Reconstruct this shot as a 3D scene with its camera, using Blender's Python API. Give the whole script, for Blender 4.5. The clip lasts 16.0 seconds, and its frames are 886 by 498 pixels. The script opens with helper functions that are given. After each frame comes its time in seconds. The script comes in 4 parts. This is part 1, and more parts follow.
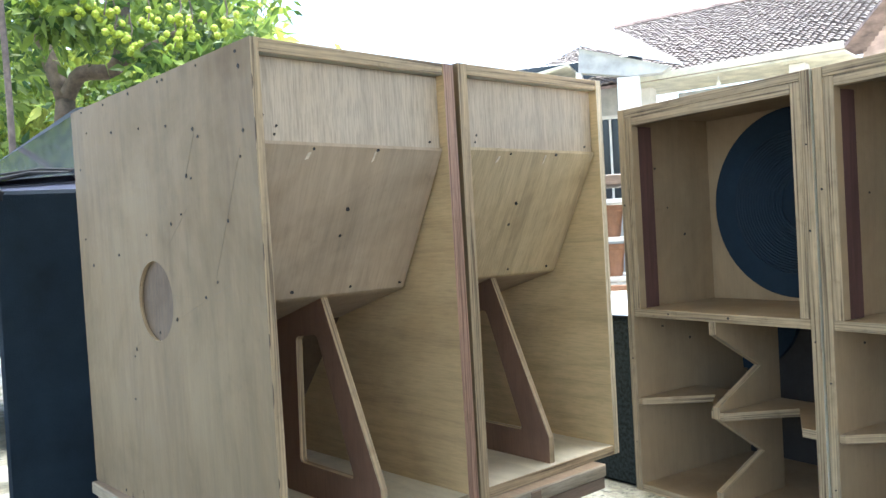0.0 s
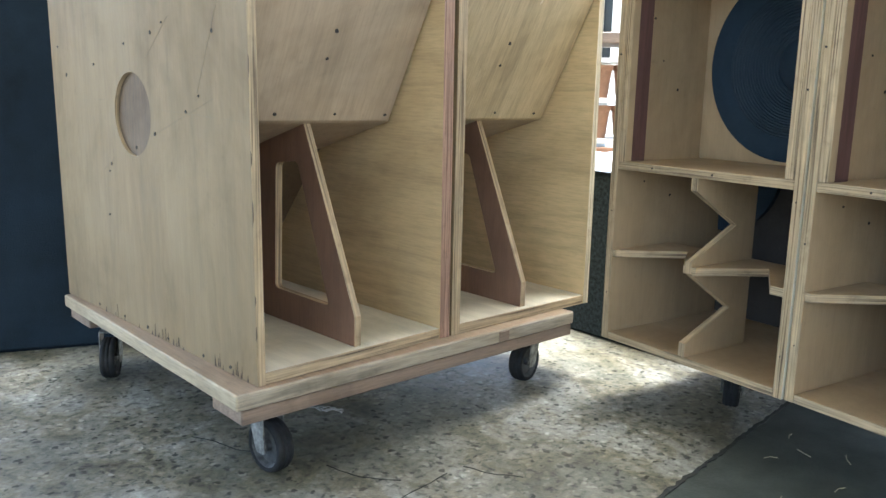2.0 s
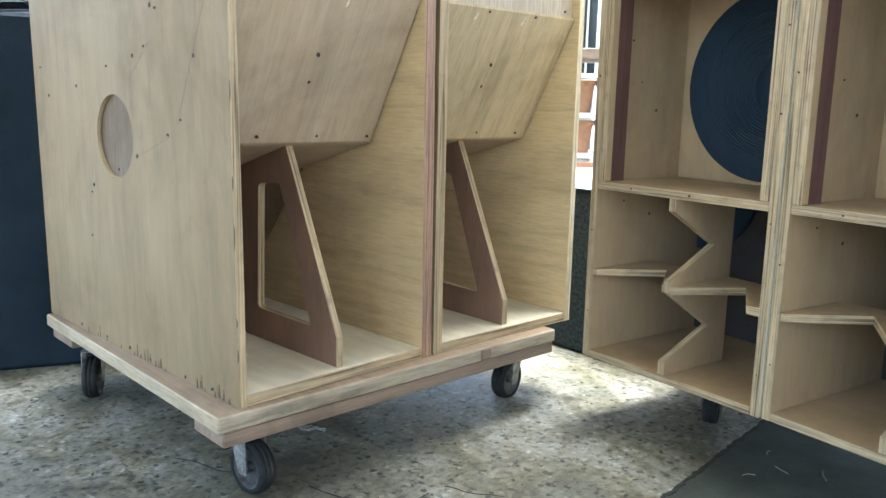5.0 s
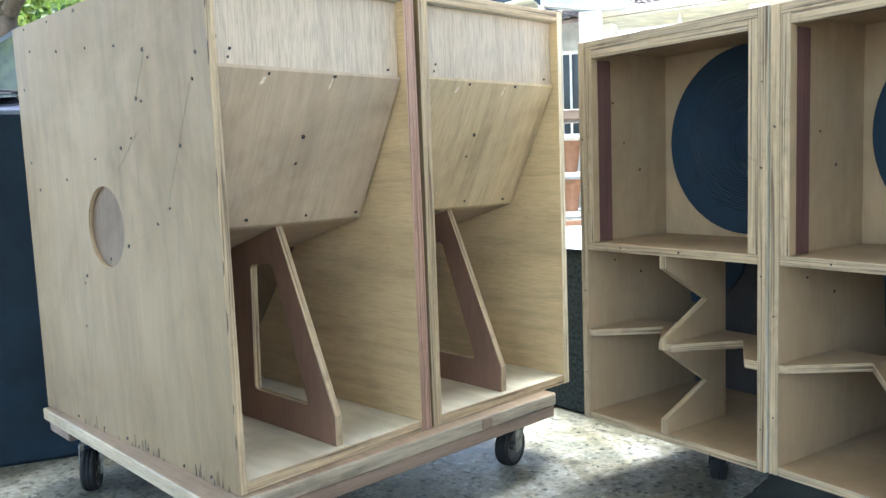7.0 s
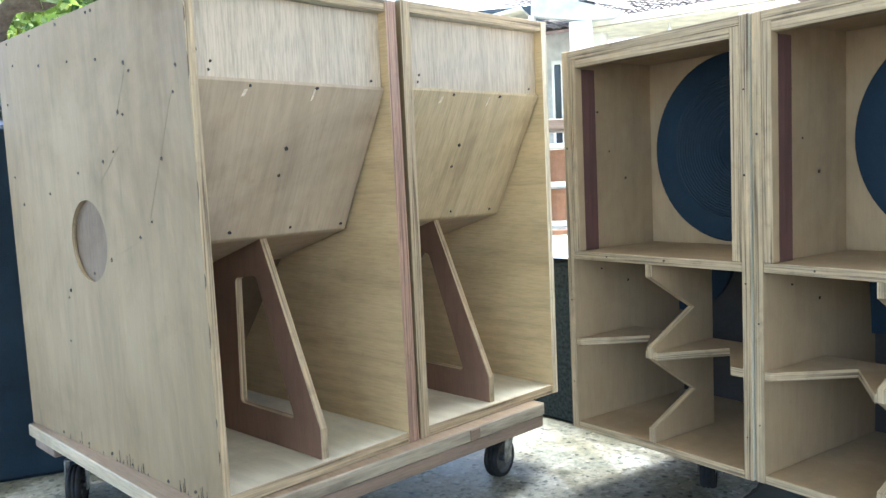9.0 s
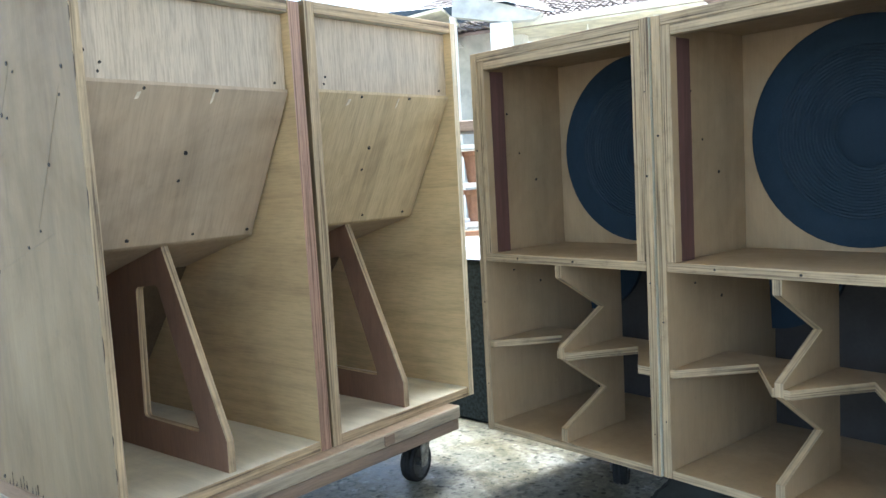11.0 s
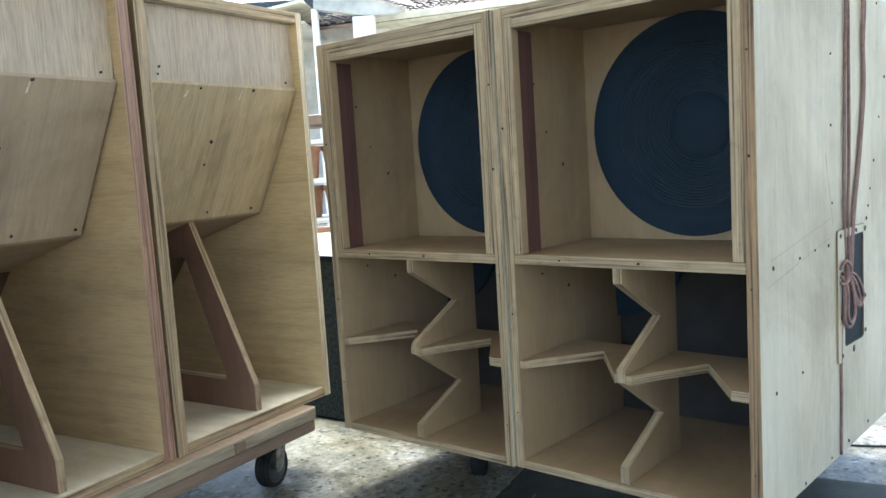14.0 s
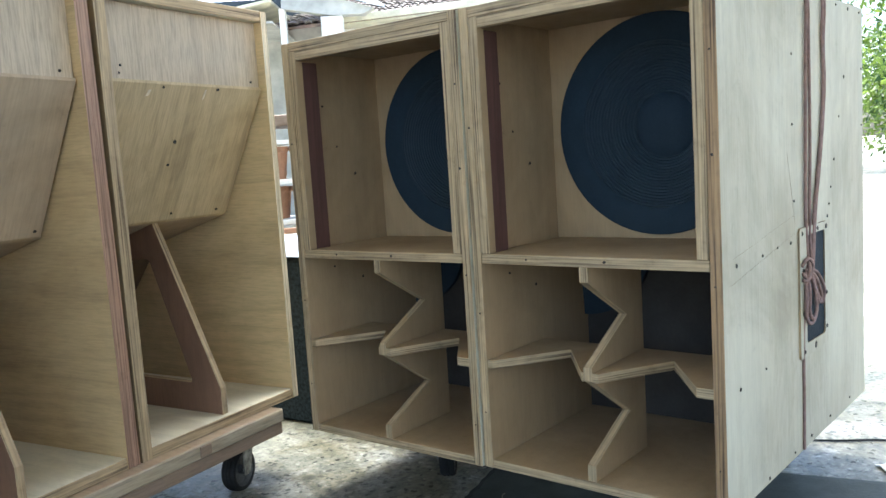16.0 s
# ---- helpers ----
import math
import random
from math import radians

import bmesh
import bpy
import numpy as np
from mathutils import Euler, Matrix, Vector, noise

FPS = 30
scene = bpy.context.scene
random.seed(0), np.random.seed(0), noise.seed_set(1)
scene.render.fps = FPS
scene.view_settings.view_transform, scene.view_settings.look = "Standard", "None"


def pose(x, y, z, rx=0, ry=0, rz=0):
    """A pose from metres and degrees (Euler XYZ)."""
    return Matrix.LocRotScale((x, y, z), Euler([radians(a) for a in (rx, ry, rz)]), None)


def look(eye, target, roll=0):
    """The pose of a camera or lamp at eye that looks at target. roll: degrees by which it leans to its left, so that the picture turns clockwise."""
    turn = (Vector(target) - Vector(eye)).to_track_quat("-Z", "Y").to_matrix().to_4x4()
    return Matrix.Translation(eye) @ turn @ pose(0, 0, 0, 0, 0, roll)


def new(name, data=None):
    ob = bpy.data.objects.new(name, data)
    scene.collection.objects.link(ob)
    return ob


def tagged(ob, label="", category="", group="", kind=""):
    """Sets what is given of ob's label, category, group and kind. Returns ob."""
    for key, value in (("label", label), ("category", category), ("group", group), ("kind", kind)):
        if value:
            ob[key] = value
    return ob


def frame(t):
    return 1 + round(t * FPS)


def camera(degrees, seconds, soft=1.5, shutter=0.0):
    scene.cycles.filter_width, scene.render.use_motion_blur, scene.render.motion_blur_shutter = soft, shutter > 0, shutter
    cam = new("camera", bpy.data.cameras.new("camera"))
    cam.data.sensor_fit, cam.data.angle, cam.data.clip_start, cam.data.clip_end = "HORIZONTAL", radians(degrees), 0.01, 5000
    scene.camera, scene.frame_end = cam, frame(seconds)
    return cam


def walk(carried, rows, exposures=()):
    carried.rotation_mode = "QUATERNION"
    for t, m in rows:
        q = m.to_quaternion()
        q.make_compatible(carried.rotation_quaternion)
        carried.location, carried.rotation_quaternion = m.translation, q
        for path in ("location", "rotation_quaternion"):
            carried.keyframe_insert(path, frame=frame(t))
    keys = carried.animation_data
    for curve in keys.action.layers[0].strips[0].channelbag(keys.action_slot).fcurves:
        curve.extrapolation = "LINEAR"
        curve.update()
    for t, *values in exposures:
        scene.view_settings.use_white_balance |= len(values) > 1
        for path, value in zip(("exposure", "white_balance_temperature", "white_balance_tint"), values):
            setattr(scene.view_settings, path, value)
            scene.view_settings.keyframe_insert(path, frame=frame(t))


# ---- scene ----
cam = camera(57.5, 16.0, soft=1.5)
# seconds, eye x y z, pitch, lean, yaw
PATH = [
    (0.0, -0.7735, -1.3161, 0.8249, -0.970, 3.170, -42.851),
    (0.5, -0.7763, -1.3077, 0.8125, -1.707, 2.709, -43.452),
    (1.0, -0.7800, -1.3010, 0.7973, -4.433, 1.767, -43.984),
    (1.5, -0.7824, -1.2937, 0.7812, -8.253, 0.339, -44.258),
    (2.0, -0.7803, -1.2880, 0.7697, -10.852, -1.274, -44.320),
    (2.5, -0.7785, -1.2872, 0.7636, -12.020, -2.391, -44.292),
    (3.0, -0.7766, -1.2887, 0.7640, -12.667, -3.021, -44.328),
    (5.5, -0.7796, -1.3085, 0.8080, -8.766, -0.379, -45.619),
    (6.0, -0.7767, -1.3117, 0.8151, -7.286, 0.763, -45.806),
    (6.5, -0.7742, -1.3141, 0.8176, -6.362, 1.530, -45.864),
    (7.0, -0.7727, -1.3173, 0.8173, -5.773, 2.041, -45.830),
    (7.5, -0.7711, -1.3195, 0.8164, -5.395, 2.261, -45.801),
    (8.0, -0.7672, -1.3222, 0.8162, -5.148, 2.472, -45.752),
    (10.5, -0.7234, -1.3424, 0.8194, -5.195, 2.919, -49.476),
    (11.0, -0.7115, -1.3468, 0.8207, -5.295, 3.120, -51.427),
    (11.5, -0.7017, -1.3535, 0.8207, -5.367, 3.330, -53.146),
    (12.0, -0.6905, -1.3601, 0.8218, -5.454, 3.530, -54.829),
    (12.5, -0.6758, -1.3621, 0.8227, -5.651, 3.653, -56.863),
    (13.0, -0.6660, -1.3643, 0.8200, -5.823, 3.603, -58.738),
    (13.5, -0.6600, -1.3652, 0.8178, -6.027, 3.620, -59.948),
    (14.0, -0.6569, -1.3657, 0.8163, -6.212, 3.561, -60.652),
    (14.5, -0.6541, -1.3671, 0.8160, -6.316, 3.663, -61.188),
    (15.0, -0.6527, -1.3674, 0.8160, -6.370, 3.539, -61.682),
    (15.5, -0.6505, -1.3685, 0.8154, -6.337, 3.650, -62.232),
    (16.0, -0.6491, -1.3696, 0.8133, -6.293, 3.671, -62.762),
]
EXPOSURE = 2.6
walk(cam, [(t, pose(x, y, z, 90 + p, r, yaw)) for t, x, y, z, p, r, yaw in PATH],
     exposures=[(0.0, EXPOSURE + 0.02, 5850, 5), (1.5, EXPOSURE + 0.18, 5950, 5), (3.0, EXPOSURE + 0.55, 6100, 4), (8.0, EXPOSURE + 0.53, 5600, 3), (10.5, EXPOSURE + 0.40, 5600, 3), (11.0, EXPOSURE + 0.18, 5650, 3), (12.0, EXPOSURE - 0.2, 5700, 3), (13.5, EXPOSURE - 0.14, 5800, 3), (16.0, EXPOSURE - 0.11, 5900, 3)])

# ---- light ----
SUN_EL, SUN_AZ = 86.0, 57.0         # a hazy tropical noon sun, just beyond the edge of the roof
world = bpy.data.worlds.new("sky")
scene.world = world
world.use_nodes = True
wn = world.node_tree
bg = wn.nodes["Background"]
sky = wn.nodes.new("ShaderNodeTexSky")
sky.sky_type, sky.sun_disc = "NISHITA", False
sky.sun_elevation, sky.sun_rotation = radians(SUN_EL), radians(SUN_AZ)
sky.air_density, sky.dust_density, sky.ozone_density = 1.0, 4.0, 1.0
wn.links.new(sky.outputs[0], bg.inputs[0])
bg.inputs[1].default_value = 0.15
sun = new("sun", bpy.data.lights.new("sun", "SUN"))
sun.data.energy, sun.data.angle, sun.data.color = 2.6, radians(30), (1.0, 0.99, 0.97)
sd = Vector((math.sin(radians(SUN_AZ)) * math.cos(radians(SUN_EL)), math.cos(radians(SUN_AZ)) * math.cos(radians(SUN_EL)), math.sin(radians(SUN_EL))))
sun.matrix_world = look(sd * 30, (0, 0, 0))


# ---- materials ----
def shader(name, rough=0.6, metal=0.0):
    m = bpy.data.materials.new(name)
    m.use_nodes = True
    nt = m.node_tree
    b = nt.nodes["Principled BSDF"]
    b.inputs["Roughness"].default_value, b.inputs["Metallic"].default_value = rough, metal
    return m, nt, b


def coords(nt, scale=(1, 1, 1), turn=(0, 0, 0)):
    tc, turned, mp = nt.nodes.new("ShaderNodeTexCoord"), nt.nodes.new("ShaderNodeMapping"), nt.nodes.new("ShaderNodeMapping")
    turned.inputs["Rotation"].default_value = turn
    mp.inputs["Scale"].default_value = scale
    nt.links.new(tc.outputs["Object"], turned.inputs[0])
    nt.links.new(turned.outputs[0], mp.inputs[0])
    return mp.outputs[0]


def noise_tex(nt, vec, scale, detail=4.0, rough=0.55, warp=0.0):
    n = nt.nodes.new("ShaderNodeTexNoise")
    n.inputs["Scale"].default_value, n.inputs["Detail"].default_value = scale, detail
    n.inputs["Roughness"].default_value, n.inputs["Distortion"].default_value = rough, warp
    nt.links.new(vec, n.inputs["Vector"])
    return n.outputs["Fac"]


def ramp(nt, fac, *stops):
    r = nt.nodes.new("ShaderNodeValToRGB")
    while len(r.color_ramp.elements) < len(stops):
        r.color_ramp.elements.new(0.5)
    for e, (p, c) in zip(r.color_ramp.elements, stops):
        e.position, e.color = p, (*c, 1) if len(c) == 3 else c
    nt.links.new(fac, r.inputs[0])
    return r.outputs[0]


def mix(nt, fac, a, b, how="MIX"):
    m = nt.nodes.new("ShaderNodeMix")
    m.data_type, m.blend_type = "RGBA", how
    for sock, v in ((m.inputs[0], fac), (m.inputs[6], a), (m.inputs[7], b)):
        if isinstance(v, (int, float)):
            sock.default_value = v
        elif isinstance(v, tuple):
            sock.default_value = (*v, 1)
        else:
            nt.links.new(v, sock)
    return m.outputs[2]


def bump(nt, b, height, strength=0.2, dist=0.002):
    n = nt.nodes.new("ShaderNodeBump")
    n.inputs["Strength"].default_value, n.inputs["Distance"].default_value = strength, dist
    nt.links.new(height, n.inputs["Height"])
    nt.links.new(n.outputs[0], b.inputs["Normal"])


def grey(v):
    return (v, v, v)


def tone(c, k):
    return tuple(min(1.0, x * k) for x in c)


def plywood(name, base, grain="z", stain=0.35, rough=0.62, contrast=0.16, lean=0.0, streak=1.0, fibre=0.3, smear=0.0):
    """Raw plywood face: fine pores and long streaks along the grain, broad blotches and grime."""
    m, nt, b = shader(name, rough)
    long = {"x": (0.07, 1, 1), "y": (1, 0.07, 1), "z": (1, 1, 0.07)}[grain]
    v = coords(nt, long, (lean, 0, 0))
    fine = noise_tex(nt, v, 260, 4, 0.65)
    mid = noise_tex(nt, v, 34, 4, 0.6, 0.6)
    broad = noise_tex(nt, coords(nt, tuple(0.35 if s < 1 else 1 for s in long)), 5.5, 4, 0.6, 0.8)
    dirt = noise_tex(nt, coords(nt), 2.6, 6, 0.65, 0.5)
    spots = noise_tex(nt, coords(nt), 38, 4, 0.7)
    c = ramp(nt, mid, (0.28, tone(base, 1 - contrast * 1.5 * streak)), (0.5, base), (0.74, tone(base, 1 + contrast)))
    c = mix(nt, fibre, c, ramp(nt, fine, (0.34, grey(0.5)), (0.56, grey(1.0))), "MULTIPLY")
    c = mix(nt, 0.5, c, ramp(nt, broad, (0.3, tone((1.0, 0.93, 0.84), 0.8)), (0.7, (1.0, 1.0, 1.0))), "MULTIPLY")
    c = mix(nt, stain, c, ramp(nt, dirt, (0.32, (0.45, 0.42, 0.38)), (0.52, grey(1.0))), "MULTIPLY")
    c = mix(nt, 0.5 * stain, c, ramp(nt, spots, (0.26, grey(0.4)), (0.4, grey(1.0))), "MULTIPLY")
    if smear:
        runs = noise_tex(nt, coords(nt, tuple(0.3 if k < 1 else 1 for k in long)), 6, 7, 0.68, 0.5)
        c = mix(nt, smear, c, ramp(nt, runs, (0.34, (0.42, 0.34, 0.25)), (0.44, (0.8, 0.75, 0.66)), (0.52, grey(1.0))), "MULTIPLY")
    nt.links.new(c, b.inputs["Base Color"])
    nt.links.new(ramp(nt, dirt, (0.3, grey(rough + 0.15)), (0.7, grey(rough - 0.08))), b.inputs["Roughness"])
    bump(nt, b, fine, 0.18, 0.0006)
    return m


def ply_edge(name, axis, light=(0.43, 0.318, 0.185), dark=(0.11, 0.07, 0.038)):
    """The cut edge of plywood: thin layers across its thickness, with filler and nicks."""
    m, nt, b = shader(name, 0.7)
    across = {"x": (1, 0.012, 0.012), "y": (0.012, 1, 0.012), "z": (0.012, 0.012, 1)}[axis]
    along = {"x": (1, 0.12, 0.12), "y": (0.12, 1, 0.12), "z": (0.12, 0.12, 1)}[axis]
    layers = noise_tex(nt, coords(nt, across), 240, 2, 0.5, 0.15)
    c = ramp(nt, layers, (0.33, dark), (0.42, tone(light, 0.72)), (0.52, light), (0.68, tone(light, 1.25)))
    n = noise_tex(nt, coords(nt, along), 160, 3)
    c = mix(nt, 0.55, c, ramp(nt, n, (0.3, grey(0.55)), (0.6, grey(1.0))), "MULTIPLY")
    d = noise_tex(nt, coords(nt), 22, 5, 0.7)
    c = mix(nt, 0.4, c, ramp(nt, d, (0.3, (0.35, 0.3, 0.26)), (0.45, grey(1.0))), "MULTIPLY")
    nt.links.new(c, b.inputs["Base Color"])
    bump(nt, b, layers, 0.4, 0.001)
    return m


def plain(name, base, rough=0.5, metal=0.0, vary=0.25, scale=14.0, relief=0.0, relief_scale=120.0, shine=0.5):
    m, nt, b = shader(name, rough, metal)
    b.inputs["Specular IOR Level"].default_value = shine
    n, f = noise_tex(nt, coords(nt), scale, 5, 0.6), noise_tex(nt, coords(nt), relief_scale, 3)
    c = ramp(nt, n, (0.3, tone(base, 1 - vary)), (0.7, tone(base, 1 + vary)))
    c = mix(nt, 0.3, c, ramp(nt, f, (0.3, grey(0.6)), (0.65, grey(1.0))), "MULTIPLY")
    nt.links.new(c, b.inputs["Base Color"])
    if relief:
        bump(nt, b, f, relief, 0.002)
    return m


def concrete(name, base, speck, rough=0.7):
    """Old cement: broad stains, worn patches, small pale grit and dark pits."""
    m, nt, b = shader(name, rough)
    v = coords(nt)
    big, mid = noise_tex(nt, v, 2.4, 8, 0.7, 0.5), noise_tex(nt, v, 40, 4, 0.6, 0.5)
    fine, grit = noise_tex(nt, v, 210, 3, 0.7), noise_tex(nt, v, 88, 4, 0.65, 0.6)
    c = ramp(nt, big, (0.36, tone((base[0], base[1] * 0.95, base[2] * 0.82), 0.3)), (0.46, tone((base[0], base[1] * 0.97, base[2] * 0.9), 0.7)), (0.6, tone(base, 1.2)))
    c = mix(nt, 0.8, c, ramp(nt, mid, (0.34, grey(0.35)), (0.40, grey(0.82)), (0.5, grey(1.0))), "MULTIPLY")
    c = mix(nt, ramp(nt, grit, (0.54, grey(0)), (0.62, grey(speck))), c, tone(base, 1.9))
    c = mix(nt, ramp(nt, grit, (0.30, grey(0.45)), (0.39, grey(0))), c, tone(base, 0.2))
    c = mix(nt, 0.4, c, ramp(nt, fine, (0.3, grey(0.5)), (0.65, grey(1.0))), "MULTIPLY")
    stain = noise_tex(nt, v, 5.5, 9, 0.72, 1.2)
    c = mix(nt, 0.85, c, ramp(nt, stain, (0.38, (0.22, 0.21, 0.19)), (0.47, (0.62, 0.58, 0.5)), (0.53, grey(1.0))), "MULTIPLY")
    nt.links.new(c, b.inputs["Base Color"])
    nt.links.new(ramp(nt, mid, (0.35, grey(rough - 0.2)), (0.65, grey(rough + 0.1))), b.inputs["Roughness"])
    bump(nt, b, mid, 0.5, 0.003)
    return m


def terrazzo(name):
    """Worn cement floor: pale ground with dark and tan stone chips, scuffed and stained in large patches."""
    m, nt, b = shader(name, 0.5)
    v = coords(nt)
    chips = nt.nodes.new("ShaderNodeTexVoronoi")
    chips.inputs["Scale"].default_value = 52
    warped = nt.nodes.new("ShaderNodeMixRGB")
    warped.inputs[0].default_value = 0.022
    wn3 = nt.nodes.new("ShaderNodeTexNoise")
    wn3.inputs["Scale"].default_value, wn3.inputs["Detail"].default_value = 60, 2
    nt.links.new(v, wn3.inputs["Vector"])
    nt.links.new(v, warped.inputs[1])
    nt.links.new(wn3.outputs["Color"], warped.inputs[2])
    nt.links.new(warped.outputs[0], chips.inputs["Vector"])
    sep = nt.nodes.new("ShaderNodeSeparateColor")
    nt.links.new(chips.outputs["Color"], sep.inputs[0])
    big, mid = noise_tex(nt, v, 2.1, 8, 0.68, 0.6), noise_tex(nt, v, 7.5, 8, 0.72, 0.9)
    fine, grit = noise_tex(nt, v, 240, 3, 0.7), noise_tex(nt, v, 46, 5, 0.7, 0.4)
    chip = ramp(nt, sep.outputs[0], (0.0, (0.085, 0.086, 0.078)), (0.14, (0.13, 0.128, 0.112)), (0.27, (0.28, 0.275, 0.235)), (0.7, (0.36, 0.35, 0.305)), (1.0, (0.48, 0.47, 0.42)))
    ground = ramp(nt, grit, (0.34, (0.08, 0.08, 0.068)), (0.47, (0.26, 0.25, 0.215)), (0.66, (0.38, 0.37, 0.32)))
    inside = ramp(nt, chips.outputs["Distance"], (0.30, grey(1)), (0.42, grey(0)))
    c = mix(nt, inside, ground, chip)
    c = mix(nt, 0.75, c, ramp(nt, grit, (0.33, (0.25, 0.25, 0.22)), (0.42, grey(1.0))), "MULTIPLY")
    c = mix(nt, 0.45, c, ramp(nt, fine, (0.3, grey(0.5)), (0.65, grey(1.0))), "MULTIPLY")
    c = mix(nt, 0.9, c, ramp(nt, big, (0.38, (0.26, 0.27, 0.225)), (0.49, (0.58, 0.57, 0.49)), (0.60, grey(1.0))), "MULTIPLY")
    c = mix(nt, 0.8, c, ramp(nt, mid, (0.37, (0.28, 0.27, 0.21)), (0.46, (0.74, 0.68, 0.53)), (0.53, grey(1.0))), "MULTIPLY")
    nt.links.new(c, b.inputs["Base Color"])
    rub = mix(nt, inside, ramp(nt, mid, (0.35, grey(0.4)), (0.65, grey(0.55))), ramp(nt, sep.outputs[0], (0.1, grey(0.7)), (0.3, grey(0.45))))
    nt.links.new(rub, b.inputs["Roughness"])
    bump(nt, b, grit, 0.3, 0.002)
    return m


def leaf_mat(name, a, bcol):
    m, nt, b = shader(name, 0.45)
    g = nt.nodes.new("ShaderNodeNewGeometry")
    nt.links.new(ramp(nt, g.outputs["Random Per Island"], (0.0, a), (1.0, bcol)), b.inputs["Base Color"])
    tr = nt.nodes.new("ShaderNodeBsdfTranslucent")
    nt.links.new(ramp(nt, g.outputs["Random Per Island"], (0.0, tone(a, 1.6)), (1.0, tone(bcol, 1.6))), tr.inputs[0])
    ms = nt.nodes.new("ShaderNodeMixShader")
    ms.inputs[0].default_value = 0.45
    nt.links.new(b.outputs[0], ms.inputs[1])
    nt.links.new(tr.outputs[0], ms.inputs[2])
    nt.links.new(ms.outputs[0], nt.nodes["Material Output"].inputs[0])
    return m


# scoop's left side: base darkened, since less light reaches that face
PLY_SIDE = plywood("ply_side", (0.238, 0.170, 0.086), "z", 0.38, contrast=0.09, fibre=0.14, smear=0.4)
# paler ply for the horn cabinets' outer sides: their stronger light is in the colour
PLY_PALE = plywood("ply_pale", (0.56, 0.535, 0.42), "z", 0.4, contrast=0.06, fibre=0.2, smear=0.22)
PLY_FACE = plywood("ply_face", (0.55, 0.45, 0.33), "z", 0.2, contrast=0.09, streak=1.2, fibre=0.55)
PLY_SLOPE = plywood("ply_slope", (0.47, 0.362, 0.245), "z", 0.45, contrast=0.1, lean=-radians(28), fibre=0.24)
PLY_SLOPE_B = plywood("ply_slope_yellow", (0.58, 0.45, 0.265), "z", 0.4, contrast=0.14, lean=-radians(28), streak=1.4, fibre=0.42)
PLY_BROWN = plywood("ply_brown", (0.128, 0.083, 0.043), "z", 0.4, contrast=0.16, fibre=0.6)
PLY_YELLOW = plywood("ply_yellow", (0.59, 0.43, 0.225), "y", 0.3, contrast=0.1, streak=1.5, fibre=0.3)
# brighter copy of the yellow ply: light on the second scoop's wall, in colour
PLY_YELLOW_LIT = plywood("ply_yellow_lit", (0.71, 0.525, 0.275), "y", 0.3, contrast=0.1, streak=1.5, fibre=0.3)
PLY_FLOOR = plywood("ply_floor", (0.78, 0.71, 0.54), "y", 0.5, contrast=0.06, fibre=0.12)
PLY_RED = plywood("ply_red", (0.25, 0.145, 0.095), "z", 0.3, contrast=0.08)
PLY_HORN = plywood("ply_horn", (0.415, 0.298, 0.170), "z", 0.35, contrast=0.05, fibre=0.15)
PLY_DARKRED = plywood("ply_darkred", (0.13, 0.062, 0.05), "z", 0.3)
EDGE = {a: ply_edge("ply_edge_" + a, a) for a in "xyz"}
# cut edge lightened to show the sunlit strip on the second scoop
EDGE_LIT = ply_edge("ply_edge_lit", "x", (0.66, 0.55, 0.38), (0.36, 0.26, 0.16))
EDGE_DARK = ply_edge("ply_edge_dark", "x", (0.34, 0.215, 0.11), (0.09, 0.05, 0.028))
EDGE_RED = ply_edge("ply_edge_red", "x", (0.40, 0.24, 0.16), (0.2, 0.11, 0.07))
PLANK = plywood("plank", (0.42, 0.35, 0.25), "x", 0.95, contrast=0.24, streak=1.8, fibre=0.6)
PLANK_SIDE = plywood("plank_side", (0.42, 0.34, 0.22), "y", 0.8, contrast=0.2, streak=1.6, fibre=0.5)
DECK = plywood("deck_face", (0.36, 0.26, 0.17), "y", 0.8, contrast=0.15, fibre=0.4)
PLANK_RED = plywood("plank_red", (0.26, 0.185, 0.13), "x", 0.7, contrast=0.2, fibre=0.5)
SCREW = plain("screw_dark", (0.03, 0.024, 0.02), 0.5, 0.4)
PENCIL = plain("pencil", (0.2, 0.165, 0.11), 0.8)
CHIP_DARK = plain("dark_splinter", (0.075, 0.052, 0.036), 0.85)
CHIP = plain("chipped_wood", (0.7, 0.6, 0.45), 0.8)
BLACK = plain("black_texture_coat", (0.012, 0.021, 0.031), 0.75, 0, 0.35, 6, 0.9, 200, 0.15)
DARK_IN = plain("dark_inner_board", (0.045, 0.040, 0.037), 0.8, 0, 0.3, 8, 0, 120, 0.2)
CARPET = plain("black_carpet", (0.021, 0.028, 0.031), 0.95, 0, 0.75, 90, 1.0, 300, 0.1)
CONE = plain("cone_paper", (0.022, 0.037, 0.055), 0.85, 0, 0.07, 30, 0.1, 300, 0.15)
RING = plain("cone_ring", (0.025, 0.041, 0.060), 0.7, 0, 0.06, 30, 0, 300, 0.3)
CAP = plain("dust_cap", (0.022, 0.036, 0.053), 0.8, 0, 0.06, 30, 0, 300, 0.15)
RUBBER = plain("tyre_rubber", (0.018, 0.018, 0.018), 0.75, 0, 0.4, 30, 0.2, 120, 0.2)
STEEL = plain("zinc_steel", (0.24, 0.235, 0.215), 0.55, 0.6, 0.6, 70, 0.3, 200)
GREYRIM = plain("grey_rim", (0.07, 0.07, 0.068), 0.5, 0.3, 0.5, 60)
ROPE = plain("rope_brown", (0.27, 0.17, 0.145), 0.85, 0, 0.3, 60, 0.6, 500)
FLOOR = terrazzo("floor_concrete")
